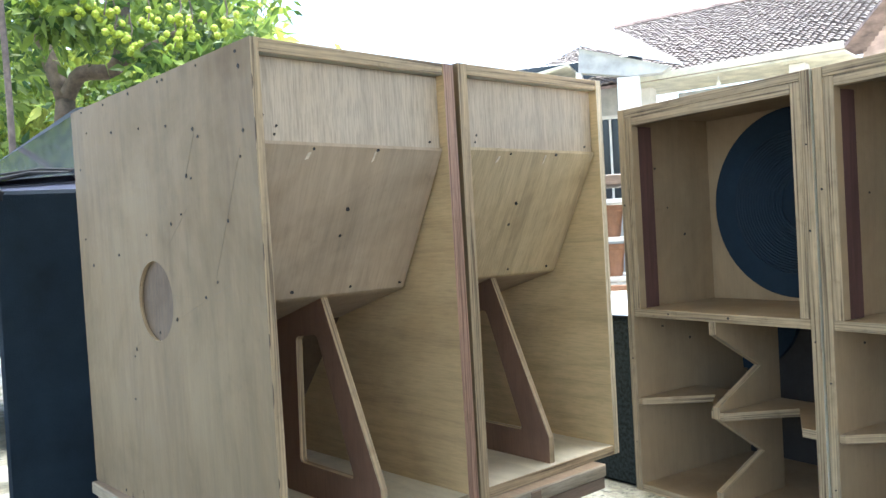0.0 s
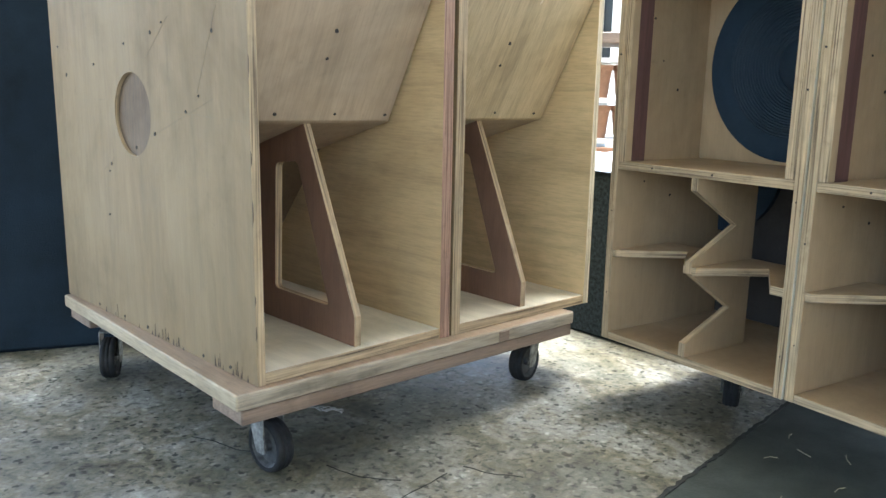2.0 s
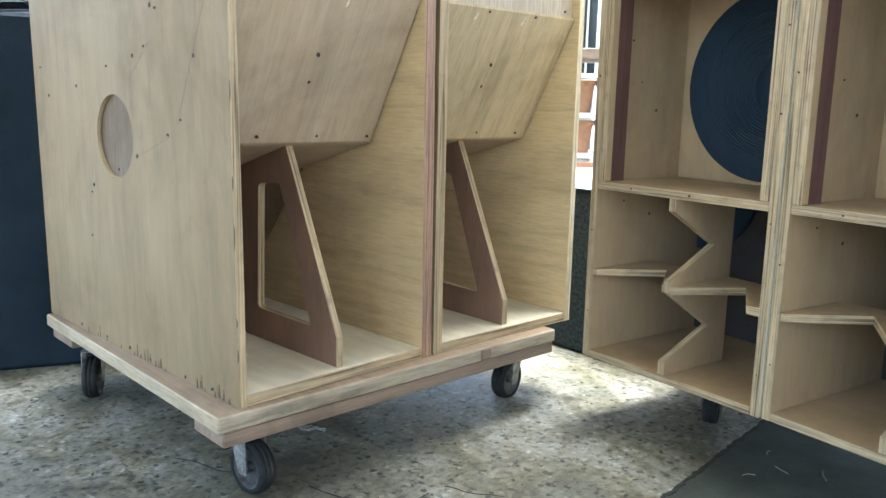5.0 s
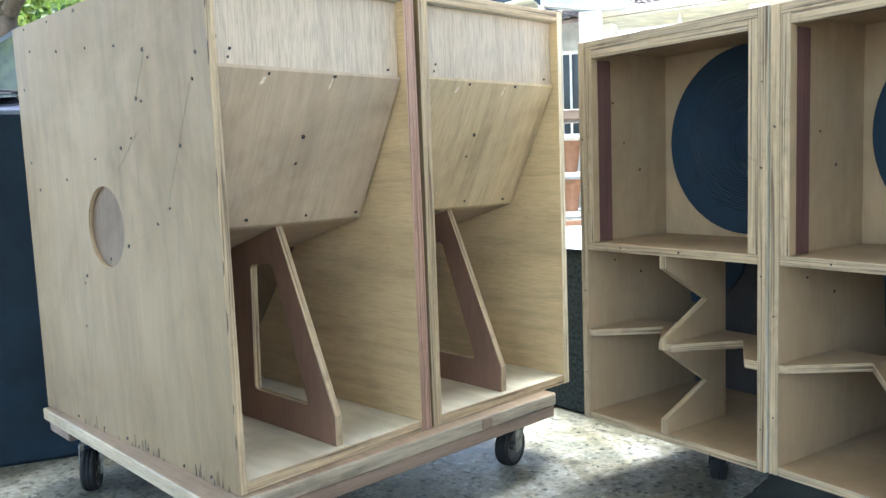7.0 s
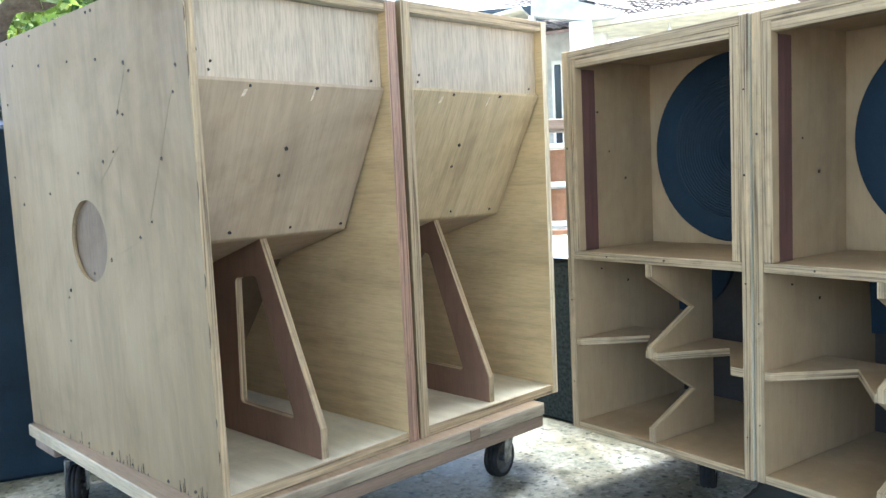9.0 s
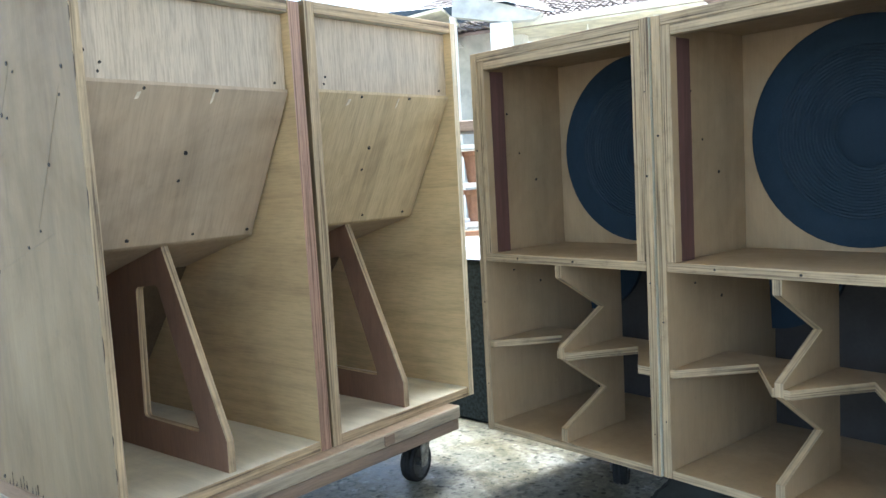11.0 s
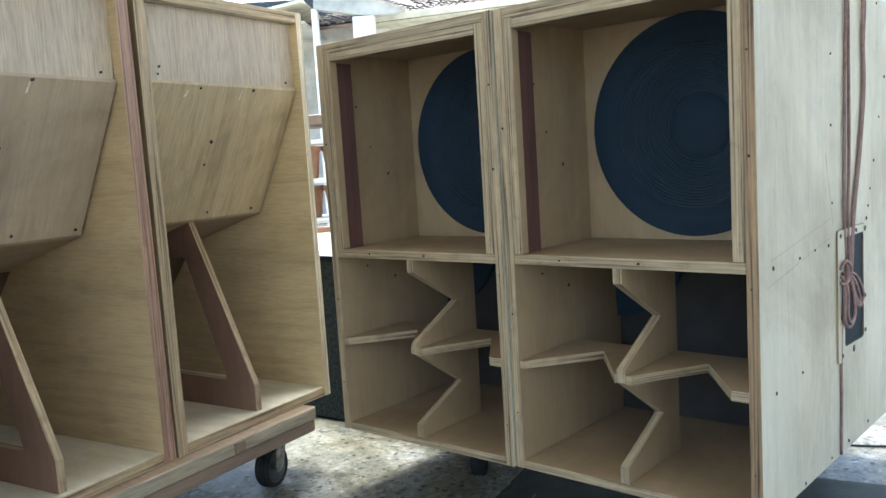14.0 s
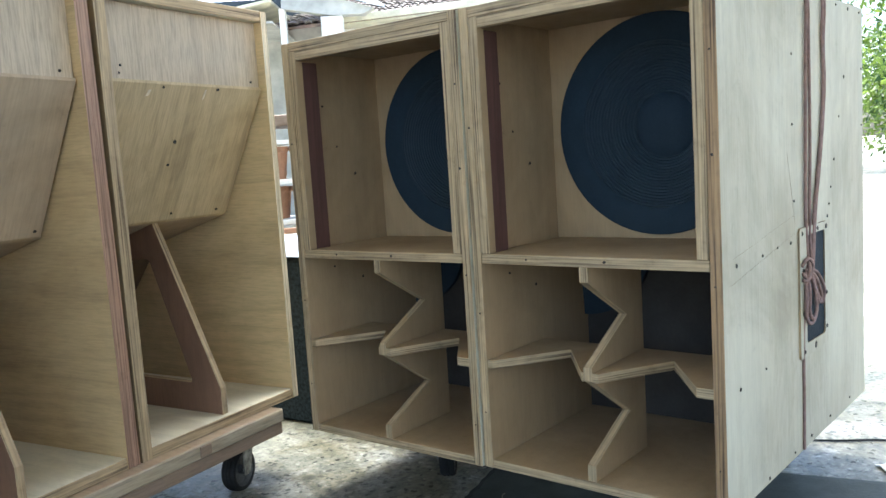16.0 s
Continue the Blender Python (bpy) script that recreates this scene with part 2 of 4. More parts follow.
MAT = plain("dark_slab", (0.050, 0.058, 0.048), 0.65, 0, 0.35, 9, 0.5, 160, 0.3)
GRIME = plain("black_grime", (0.025, 0.027, 0.024), 0.85, 0, 0.5, 60, 0.6, 200)
STRAW = plain("straw", (0.34, 0.30, 0.2), 0.8)
YARD = concrete("yard_concrete", (0.50, 0.48, 0.43), 0.2, 0.8)
WHITE = plain("white_paint", (0.72, 0.70, 0.64), 0.6, 0, 0.12, 5)
CREAM = plain("cream_boards", (0.58, 0.54, 0.40), 0.7, 0, 0.25, 4)
CEMENT = plain("cement_render", (0.46, 0.45, 0.41), 0.8, 0, 0.3, 3)
TILE = plain("clay_tile", (0.21, 0.15, 0.125), 0.8, 0, 0.6, 2.5, 0.4, 30)
ORANGE = plain("new_clay_tile", (0.46, 0.33, 0.235), 0.8, 0, 0.3, 4)
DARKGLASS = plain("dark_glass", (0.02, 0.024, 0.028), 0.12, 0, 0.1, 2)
SHEET = plain("metal_sheet", (0.72, 0.73, 0.72), 0.5, 0.2, 0.1, 3)
BARK = plain("bark", (0.14, 0.105, 0.08), 0.85, 0, 0.4, 18, 0.6, 60)
FRUIT = plain("green_fruit", (0.33, 0.40, 0.025), 0.6, 0, 0.3, 40, 0.7, 160)
LEAF = leaf_mat("leaf", (0.022, 0.055, 0.014), (0.19, 0.26, 0.045))
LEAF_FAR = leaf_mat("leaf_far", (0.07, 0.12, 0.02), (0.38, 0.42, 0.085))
PAINT = plain("car_paint", (0.05, 0.055, 0.085), 0.3, 0.2, 0.1, 3)
TERRA = plain("terracotta", (0.36, 0.19, 0.11), 0.8, 0, 0.3, 6)
BLUESHEET = plain("blue_sheet", (0.42, 0.50, 0.64), 0.6, 0, 0.25, 9)


# ---- building helpers ----
def thing(name, m, label, category, group="", kind=""):
    ob = new(name)
    ob.empty_display_size = 0.05
    ob.matrix_basis = m
    return tagged(ob, label, category, group, kind)


def mesh_of(name, bm, *mats):
    me = bpy.data.meshes.new(name)
    bm.to_mesh(me)
    bm.free()
    for m in mats:
        me.materials.append(m)
    return me


def part(name, bm, material, parent, label="", smooth=False):
    mats = material if isinstance(material, (list, tuple)) else [material]
    me = mesh_of(name, bm, *mats)
    if smooth:
        me.shade_smooth()
    ob = new(name, me)
    ob.parent = parent
    return tagged(ob, label)


def solo(name, bm, material, m, label, category, group="", kind="", smooth=False):
    ob = part(name, bm, material, None, "", smooth)
    ob.matrix_basis = m
    return tagged(ob, label, category, group, kind)


def box(x0, x1, y0, y1, z0, z1, bevel=0.0015, bm=None):
    bm = bm or bmesh.new()
    c = Matrix.Translation(((x0 + x1) / 2, (y0 + y1) / 2, (z0 + z1) / 2)) @ Matrix.Diagonal((x1 - x0, y1 - y0, z1 - z0, 1))
    vs = bmesh.ops.create_cube(bm, size=1, matrix=c)["verts"]
    if bevel:
        es = list({e for v in vs for e in v.link_edges})
        bmesh.ops.bevel(bm, geom=es, offset=bevel, segments=1, affect="EDGES")
    return bm


def board(x0, x1, y0, y1, z0, z1, bevel=0.0012):
    """A plywood board: faces take slot 0, cut edges slot 1."""
    bm = box(x0, x1, y0, y1, z0, z1, bevel)
    s = (x1 - x0, y1 - y0, z1 - z0)
    thin = s.index(min(s))
    for f in bm.faces:
        f.normal_update()
        f.material_index = 0 if abs(f.normal[thin]) > 0.9 else 1
    return bm


def thin_axis(x0, x1, y0, y1, z0, z1):
    s = (x1 - x0, y1 - y0, z1 - z0)
    return "xyz"[s.index(min(s))]


def ply_board(name, dims, face, parent, label="", edge=None):
    return part(name, board(*dims), [face, edge or EDGE[thin_axis(*dims)]], parent, label)


def rounded(pts, r, n=4):
    """A polygon with its corners rounded."""
    out = []
    for i, p in enumerate(pts):
        a, b, c = Vector(pts[i - 1]), Vector(p), Vector(pts[(i + 1) % len(pts)])
        d1, d2 = (a - b).normalized(), (c - b).normalized()
        p1, p2 = b + d1 * r, b + d2 * r
        for k in range(n + 1):
            t = k / n
            out.append(tuple(p1.lerp(b, t).lerp(b.lerp(p2, t), t)))
    return out


def circle(cx, cy, r, n=40):
    return [(cx + r * math.cos(2 * math.pi * i / n), cy + r * math.sin(2 * math.pi * i / n)) for i in range(n)]


def plate(outer, holes, place, thick):
    """A flat plate with holes; place turns (a, b) into a point, thick is the way through it. Faces take slot 0, edges slot 1."""
    bm = bmesh.new()
    es = []
    for loop in (outer, *holes):
        vs = [bm.verts.new(place(a, b)) for a, b in loop]
        es += [bm.edges.new((vs[i - 1], vs[i])) for i in range(len(vs))]
    bmesh.ops.triangle_fill(bm, use_beauty=True, edges=es)
    faces = list(bm.faces)
    out = bmesh.ops.extrude_face_region(bm, geom=faces)["geom"]
    bmesh.ops.translate(bm, vec=thick, verts=[g for g in out if isinstance(g, bmesh.types.BMVert)])
    bmesh.ops.recalc_face_normals(bm, faces=bm.faces)
    way = Vector(thick).normalized()
    for f in bm.faces:
        f.normal_update()
        f.material_index = 0 if abs(f.normal.dot(way)) > 0.9 else 1
    return bm


def lathe(profile, n=32, axis="z", caps=True):
    """A turned form from (radius, height) pairs."""
    bm = bmesh.new()
    rings = []
    for r, h in profile:
        ring = []
        for i in range(n):
            a = 2 * math.pi * i / n
            x, y = r * math.cos(a), r * math.sin(a)
            ring.append(bm.verts.new({"z": (x, y, h), "y": (x, h, y), "x": (h, x, y)}[axis]))
        rings.append(ring)
    for a, b in zip(rings, rings[1:]):
        for i in range(n):
            bm.faces.new((a[i - 1], a[i], b[i], b[i - 1]))
    for ring in (rings[0], rings[-1]):
        if caps and (ring[0].co - ring[n // 2].co).length > 1e-4:
            bm.faces.new(ring)
    bmesh.ops.remove_doubles(bm, verts=bm.verts, dist=1e-6)
    bmesh.ops.recalc_face_normals(bm, faces=bm.faces)
    return bm


def tube(points, radii, n=8, bm=None):
    """A round tube along points."""
    bm = bm or bmesh.new()
    pts = [Vector(p) for p in points]
    if isinstance(radii, (int, float)):
        radii = [radii] * len(pts)
    prev = None
    for i, p in enumerate(pts):
        d = (pts[min(i + 1, len(pts) - 1)] - pts[max(i - 1, 0)]).normalized()
        side = d.orthogonal().normalized() if prev is None else (prev - d * prev.dot(d)).normalized()
        prev = side
        up = d.cross(side)
        ring = [bm.verts.new(p + radii[i] * (side * math.cos(2 * math.pi * k / n) + up * math.sin(2 * math.pi * k / n))) for k in range(n)]
        if i:
            for k in range(n):
                bm.faces.new((last[k - 1], last[k], ring[k], ring[k - 1]))
        else:
            bm.faces.new(ring[::-1])
        last = ring
    bm.faces.new(last)
    bmesh.ops.recalc_face_normals(bm, faces=bm.faces)
    return bm


def smooth_path(pts, n=6):
    """Points on a soft curve through pts."""
    p = [Vector(q) for q in pts]
    p = [p[0] * 2 - p[1]] + p + [p[-1] * 2 - p[-2]]
    out = []
    for a, b, c, d in zip(p, p[1:], p[2:], p[3:]):
        for k in range(n):
            t = k / n
            out.append(0.5 * (2 * b + (c - a) * t + (2 * a - 5 * b + 4 * c - d) * t * t + (3 * b - a - 3 * c + d) * t ** 3))
    return out + [p[-2]]


def dots(parent, places, way, r=0.0032):
    """Countersunk screws: a dark dished head flush with the wood. way: the outward axis, 'x-', 'y-' and so on."""
    sign = 1 if way[1] == "+" else -1
    me = None
    for i, p in enumerate(places):
        if me is None:
            me = mesh_of("screw", lathe([(0.0002, 0.0004 * sign), (r * 0.7, 0.0006 * sign), (r, 0.0012 * sign), (r * 1.15, 0.0002 * sign), (r * 1.1, -0.003 * sign)], 10, way[0]), SCREW)
        ob = new("screw", me)
        ob.parent = parent
        ob.location = p
        ob.rotation_euler = {"x": (i * 1.3, 0, 0), "y": (0, i * 1.3, 0), "z": (0, 0, i * 1.3)}[way[0]]
        k = 0.8 + 0.45 * ((i * 7) % 5) / 4
        ob.scale = {"x": (1, k, k * 1.25), "y": (k, 1, k * 1.25), "z": (k, k, 1)}[way[0]]


# ---- ground and structure ----
bm = bmesh.new()
bmesh.ops.create_grid(bm, x_segments=24, y_segments=24, size=220)
solo("ground", bm, YARD, pose(0, 0, -0.03), "pale sunlit concrete and earth yard", "ground", kind="structure")
solo("floor", box(-5.5, 2.6, -5.0, 3.4, -0.1, 0.0, 0.004), FLOOR, pose(0, 0, 0), "worn stained grey concrete floor with pale specks", "floor", kind="structure")
rng = random.Random(9)
rim = [(1.32 - 1.95 * k / 120, -0.585 + rng.uniform(-0.0015, 0.0015)) for k in range(121)]
solo("floor_slab", plate(rim + [(-0.63, -1.9), (1.32, -1.9)], [], lambda x, y: (x, y, -0.02), (0, 0, 0.022)), [MAT, MAT], pose(0, 0, 0, 0, 0, 3.6), "dark smooth cement strip on the floor", "floor", kind="structure")
lip = [(x, y + 0.002 + rng.uniform(0.0, 0.006)) for x, y in rim]
solo("floor_joint", plate(lip + [(x, y - 0.002 - rng.uniform(0.0, 0.005)) for x, y in reversed(rim)], [], lambda x, y: (x, y, -0.01), (0, 0, 0.0145)), [GRIME, GRIME], pose(0, 0, 0, 0, 0, 3.6), "black grimy ridge along the joint of the two floors", "floor joint", kind="structure")
# unseen roof, added; its slanting edge sets where sun and sky light fall
solo("shade_roof", plate([(-4.4, -4.0), (3.67, -4.0), (1.25, -0.33), (0.89, 0.22), (-0.17, 1.9), (-4.4, 1.9)], [], lambda x, y: (x, y, 2.9), (0, 0, 0.1)), [CREAM, CREAM], pose(0, 0, 0), "unseen boarded roof added to shade the porch", "roof", kind="structure")
# unseen pale wall, added behind the viewpoint as a light reflector
solo("bounce_wall_south", box(-6.5, 5.0, -7.2, -7.0, -0.03, 3.2, 0.01), WHITE, pose(0, 0, 0), "unseen pale wall added to bounce light into the porch", "wall", kind="structure")

# ---- scoop cabinets ----
SW, SD = 0.504, 0.96          # width and depth of a scoop cabinet


def scoop(m, H, label, lean=0.0, handle=True, wide_left=0.0, wide_right=0.0):
    """A tall raw plywood scoop: sloped baffle above, open mouth below with a windowed brace."""
    c = thing("scoop_cabinet", m, label, "speaker cabinet", "plywood scoop cabinets on the dolly")
    T = 0.018
    hole_c = (0.4915, 0.499)
    place_l = lambda y, z: (lean * z - wide_left, y, z)
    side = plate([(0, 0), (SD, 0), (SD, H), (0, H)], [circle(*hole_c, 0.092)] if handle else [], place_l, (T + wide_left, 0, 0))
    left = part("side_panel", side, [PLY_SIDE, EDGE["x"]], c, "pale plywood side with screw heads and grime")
    if handle:
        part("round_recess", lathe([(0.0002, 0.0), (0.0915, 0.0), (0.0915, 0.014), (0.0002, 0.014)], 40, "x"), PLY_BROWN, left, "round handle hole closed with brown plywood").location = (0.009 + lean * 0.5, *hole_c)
    part("side_panel", plate([(0, 0), (SD, 0), (SD, H), (0, H)], [], lambda y, z: (SW - 0.020 + lean * z, y, z), (0.020 + wide_right, 0, 0)), [PLY_YELLOW if handle else PLY_YELLOW_LIT, EDGE_RED if handle else EDGE_LIT], c, "yellowish plywood side with level grain")
    a, b = T + 0.0005, SW - 0.0205
    top = ply_board("top_panel", (a, b, 0.001, SD, H - 0.026, H), PLY_PALE, c)
    top.location.x = lean * H
    ply_board("bottom_panel", (a, b, 0.001, SD, 0.0, 0.024), PLY_FLOOR, c, "pale dusty plywood floor of the horn mouth")
    # brown instead of pale ply: the shade deep in the mouth is in the colour
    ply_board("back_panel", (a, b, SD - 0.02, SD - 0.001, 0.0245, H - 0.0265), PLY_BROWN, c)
    zb = H * 0.811          # lower edge of the upright panel
    up = ply_board("upper_panel", (a, b, 0.024, 0.040, zb, H - 0.0265), PLY_FACE, c, "upright plywood panel with fine vertical grain")
    up.location.x = lean * H * 0.9
    # sloped baffle and the panel that falls back from its lower edge
    z1, y1 = H * 0.4975, 0.178
    prof = [(0.012, zb), (0.012, zb - 0.006), (y1 - 0.004, z1), (y1 + 0.006, z1 - 0.006), (y1 + 0.03, z1 + 0.008), (0.040, zb)]
    sl = plate(prof, [], lambda y, z: (a, y, z), (b - a - 0.007, 0, 0))
    for f in sl.faces:
        f.normal_update()
        f.material_index = 0 if abs(f.normal.x) < 0.5 else 1
    s = part("sloped_panel", sl, [PLY_SLOPE if handle else PLY_SLOPE_B, PLY_SLOPE], c, "sloping plywood baffle with a few screws and chips")
    s.location.x = lean * H * 0.7
    prof = [(y1 + 0.006, z1 - 0.004), (0.46, z1 - 0.086), (0.46, z1 - 0.068), (y1 + 0.012, z1 + 0.014)]
    part("throat_panel", plate(prof, [], lambda y, z: (a, y, z), (b - a, 0, 0)), [PLY_SLOPE, PLY_SLOPE], c, "underside of the driver chamber")
    # added board, coloured dark for the shade at the back of the horn
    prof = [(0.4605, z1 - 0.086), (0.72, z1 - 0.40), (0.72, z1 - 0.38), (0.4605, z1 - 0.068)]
    part("throat_shade_panel", plate(prof, [], lambda y, z: (a, y, z), (b - a, 0, 0)), [PLY_BROWN, PLY_BROWN], c, "made-up board closing the horn behind, dark brown for the shade there")
    # brace: reddish board with a window
    yz = [(0.018, 0.0245), (0.018, 0.090), (y1 + 0.022, z1 - 0.003), (0.455, z1 - 0.087), (0.69, z1 - 0.372), (0.69, 0.0245)]
    win = rounded([(0.224, 0.405), (0.310, 0.396), (0.321, 0.099), (0.108, 0.096)], 0.014)
    part("brace", plate(yz, [win], lambda y, z: (0.2475, y, z), (0.0175, 0, 0)), [PLY_RED, EDGE["x"]], c, "reddish-brown plywood brace with a cut-out window")
    # screws
    def on_slope(x, z, zz=zb):
        t = (zz - 0.006 - z) / (zz - 0.006 - z1)
        return (x, 0.012 + t * (y1 - 0.016) - 0.0012, z)
    sx = lean * H * 0.7
    marks = ((0.129, 0.797), (0.288, 0.799), (0.247, 0.680), (0.244, 0.625), (0.154, 0.510), (0.308, 0.510), (0.453, 0.508)) if handle else ((0.163, 0.802), (0.327, 0.803), (0.235, 0.685), (0.232, 0.632), (0.10, 0.514), (0.282, 0.514), (0.435, 0.512))
    dots(s, [on_slope(x - sx, z) for x, z in marks], "y-", 0.0028)
    dots(up, [(0.055, 0.0238, zb + 0.014), (0.453, 0.0238, zb + 0.014), (0.03, 0.0238, zb + 0.05), (0.06, 0.0238, zb + 0.03)], "y-", 0.0026)
    dots(left, [(-0.0002 - wide_left + lean * z, y, z) for y, z in SIDE_SCREWS if z < H - 0.004], "x-", 0.0027)
    for x, z, w, h in ((0.125, zb - 0.026, 0.012, 0.016), (0.288, zb - 0.024, 0.007, 0.026)):
        bm = plate([(-w / 2, -h / 2), (w * 0.15, -h / 3), (w / 2, h / 2), (-w * 0.1, h / 2.4)], [], lambda p, q: (p, 0.0, q), (0, 0.0012, 0))
        chip = part("chip", bm, CHIP, s, "pale torn chip in the veneer")
        chip.location = Vector(on_slope(x, z)) + Vector((0, -0.0006, 0))
        chip.rotation_euler = (math.atan2(y1 - 0.016, zb - z1), 0, 0)
    return c, left


SIDE_SCREWS = [
    (0.878, 0.987), (0.726, 0.985), (0.567, 0.986), (0.403, 0.985), (0.379, 0.985), (0.217, 0.985), (0.055, 0.981), (0.047, 0.952), (0.851, 0.930), (0.685, 0.910), (0.521, 0.898),
    (0.376, 0.884), (0.250, 0.861), (0.229, 0.843), (0.044, 0.831), (0.061, 0.784), (0.912, 0.840), (0.293, 0.768), (0.272, 0.761), (0.125, 0.665), (0.185, 0.544), (0.240, 0.512),
    (0.383, 0.461), (0.515, 0.652), (0.382, 0.671), (0.329, 0.689), (0.688, 0.609), (0.865, 0.585), (0.911, 0.655), (0.619, 0.380), (0.632, 0.362),
    (0.598, 0.012), (0.473, 0.013), (0.370, 0.010), (0.210, 0.010), (0.648, 0.256), (0.750, 0.012), (0.10, 0.014)]
ZB = 0.2115
scoop_a, side_a = scoop(pose(0, 0, ZB), 0.998, "tall raw plywood scoop cabinet, scuffed, round hole in its side", lean=-0.009, wide_right=0.011)
scoop_b, side_b = scoop(pose(0.529, -0.002, ZB, 0, 0, -2.33), 1.004, "tall raw plywood scoop cabinet with open horn mouth", handle=False, wide_left=0.009)

# dark splintered nicks along the foot of the scuffed side
rng = random.Random(41)
for k in range(17):
    y, h = rng.choice((0.06, 0.14, 0.30, 0.42, 0.62)) + rng.gauss(0, 0.025), rng.uniform(0.008, 0.03)
    w = rng.uniform(0.0008, 0.0018)
    nick = plate([(y - w, 0.003), (y + w, 0.003), (y + w * 0.2, 0.003 + h)], [], lambda p, q: (-0.0009 - 0.009 * q, p, q), (0.0008, 0, 0))
    part("splinter", nick, CHIP_DARK, side_a)
dots(side_a, [(0.0088 - 0.0045, 0.497, 0.425)], "x-", 0.0034)

# pencil lines on the scuffed side
for y0, z0, y1, z1 in ((0.0, 0.50, 0.41, 0.515), (0.59, 0.53, 0.95, 0.52), (0.06, 0.80, 0.19, 0.55), (0.24, 0.86, 0.30, 0.76), (0.30, 0.70, 0.41, 0.62), (0.13, 0.54, 0.40, 0.455), (0.59, 0.40, 0.66, 0.365)):
    p, q = Vector((-0.0003 - 0.009 * z0, y0, z0)), Vector((-0.0003 - 0.009 * z1, y1, z1))
    part("pencil_line", tube([p, (p + q) / 2, q], 0.00026, 4), PENCIL, side_a, "faint pencil marking line")

rng = np.random.default_rng(21)
for y in (0.035, 0.06, 0.09, 0.13, 0.16, 0.30, 0.33, 0.345, 0.42, 0.435, 0.45, 0.52, 0.60, 0.71):
    h, w = rng.uniform(0.005, 0.017), rng.uniform(0.003, 0.008)
    bm = plate([(y - w / 2, 0.0), (y + w / 2, 0.0), (y + w * 0.25, h * 0.5), (y - w * 0.1, h), (y - w * 0.3, h * 0.4)], [], lambda p, q: (-0.0006, p, q), (0.001, 0, 0))
    part("chip", bm, CHIP_DARK, side_a, "dark splintered chip at the lower edge")
for z, h in ((0.09, 0.03), (0.16, 0.02), (0.31, 0.05), (0.42, 0.03), (0.58, 0.04), (0.80, 0.05), (0.9, 0.03)):
    x = -0.009 * z
    bm = plate([(x - 0.0004, z), (x + 0.0014, z + h * 0.3), (x + 0.001, z + h * 0.8), (x - 0.0004, z + h)], [], lambda p, q: (p, -0.0008, q), (0, 0.0012, 0))
    part("chip", bm, CHIP_DARK, side_a, "dark nick in the front edge")

# ---- dolly ----
dolly = thing("dolly", pose(-0.055, -0.0145, 0, 0, 0, -2.3), "low wooden platform dolly of rough planks on four casters", "dolly")
deck = board(0.0, 0.985, 0.0, 0.97, 0.178, 0.2105, 0.003)
for f in deck.faces:
    if abs(f.normal.x) > 0.5:
        f.material_index = 2
part("deck_board", deck, [DECK, PLANK, PLANK_SIDE], dolly, "worn wooden deck with chipped edges")
part("cross_beam", box(0.012, 0.982, 0.004, 0.125, 0.146, 0.1775, 0.003), PLANK_RED, dolly)
part("cross_beam", box(0.012, 0.982, 0.82, 0.962, 0.146, 0.1775, 0.003), PLANK_RED, dolly)
part("packing_block", box(0.70, 0.735, -0.003, 0.02, 0.181, 0.207, 0.002), PLANK_RED, dolly, "small knot-like wooden plug in the front edge")


def caster(parent, x, y, top, turn, r=0.05):
    """A swivel caster: plate, swivel, fork and a wheel with tyre and rim."""
    base = part("caster", box(-0.032, 0.032, -0.032, 0.032, top - 0.005, top, 0.001), STEEL, parent, "swivel caster with black wheel")
    base.location = (x, y, 0)
    base.rotation_euler = (0, 0, radians(turn))
    part("swivel", lathe([(0.0002, top - 0.005), (0.026, top - 0.005), (0.028, top - 0.012), (0.022, top - 0.02), (0.0002, top - 0.02)], 20), STEEL, base)
    off = 0.022
    for sgn in (-1, 1):
        prof = rounded([(-0.02, top - 0.018), (0.03, top - 0.018), (off + 0.014, r - 0.012), (off - 0.014, r - 0.012)], 0.007)
        part("fork", plate(prof, [], lambda a, b, s=sgn: (a, s * 0.0235, b), (0, 0.003 * sgn, 0)), [STEEL, STEEL], base)
    part("fork_bridge", box(-0.02, 0.03, -0.026, 0.026, top - 0.0225, top - 0.0185, 0.001), STEEL, base)
    part("axle", lathe([(0.0002, -0.028), (0.006, -0.028), (0.006, 0.028), (0.0002, 0.028)], 12, "y"), STEEL, base).location = (off, 0, r)
    w = 0.0185
    tyre = [(r - 0.012, -w), (r - 0.004, -w), (r - 0.001, -w * 0.7), (r, -w * 0.42), (r - 0.0025, -w * 0.32), (r - 0.0025, -w * 0.22), (r, -w * 0.12), (r, w * 0.12), (r - 0.0025, w * 0.22), (r - 0.0025, w * 0.32), (r, w * 0.42), (r - 0.001, w * 0.7), (r - 0.004, w), (r - 0.012, w), (r - 0.0125, 0), (r - 0.012, -w)]
    part("tyre", lathe(tyre, 36, "y", False), RUBBER, base, smooth=True).location = (off, 0, r)
    rim = [(0.0002, -0.017), (0.011, -0.017), (0.012, -0.006), (r - 0.018, -0.005), (r - 0.0115, -w * 0.95), (r - 0.0115, w * 0.95), (r - 0.018, 0.005), (0.012, 0.006), (0.011, 0.017), (0.0002, 0.017)]
    part("rim", lathe(rim, 32, "y"), GREYRIM, base).location = (off, 0, r)
    return base


caster(dolly, 0.113, 0.100, 0.146, -84, 0.0565)
caster(dolly, 0.078, 0.850, 0.146, -122, 0.055)
caster(dolly, 0.948, 0.122, 0.146, 192, 0.0545)
caster(dolly, 0.90, 0.84, 0.146, 40, 0.054)

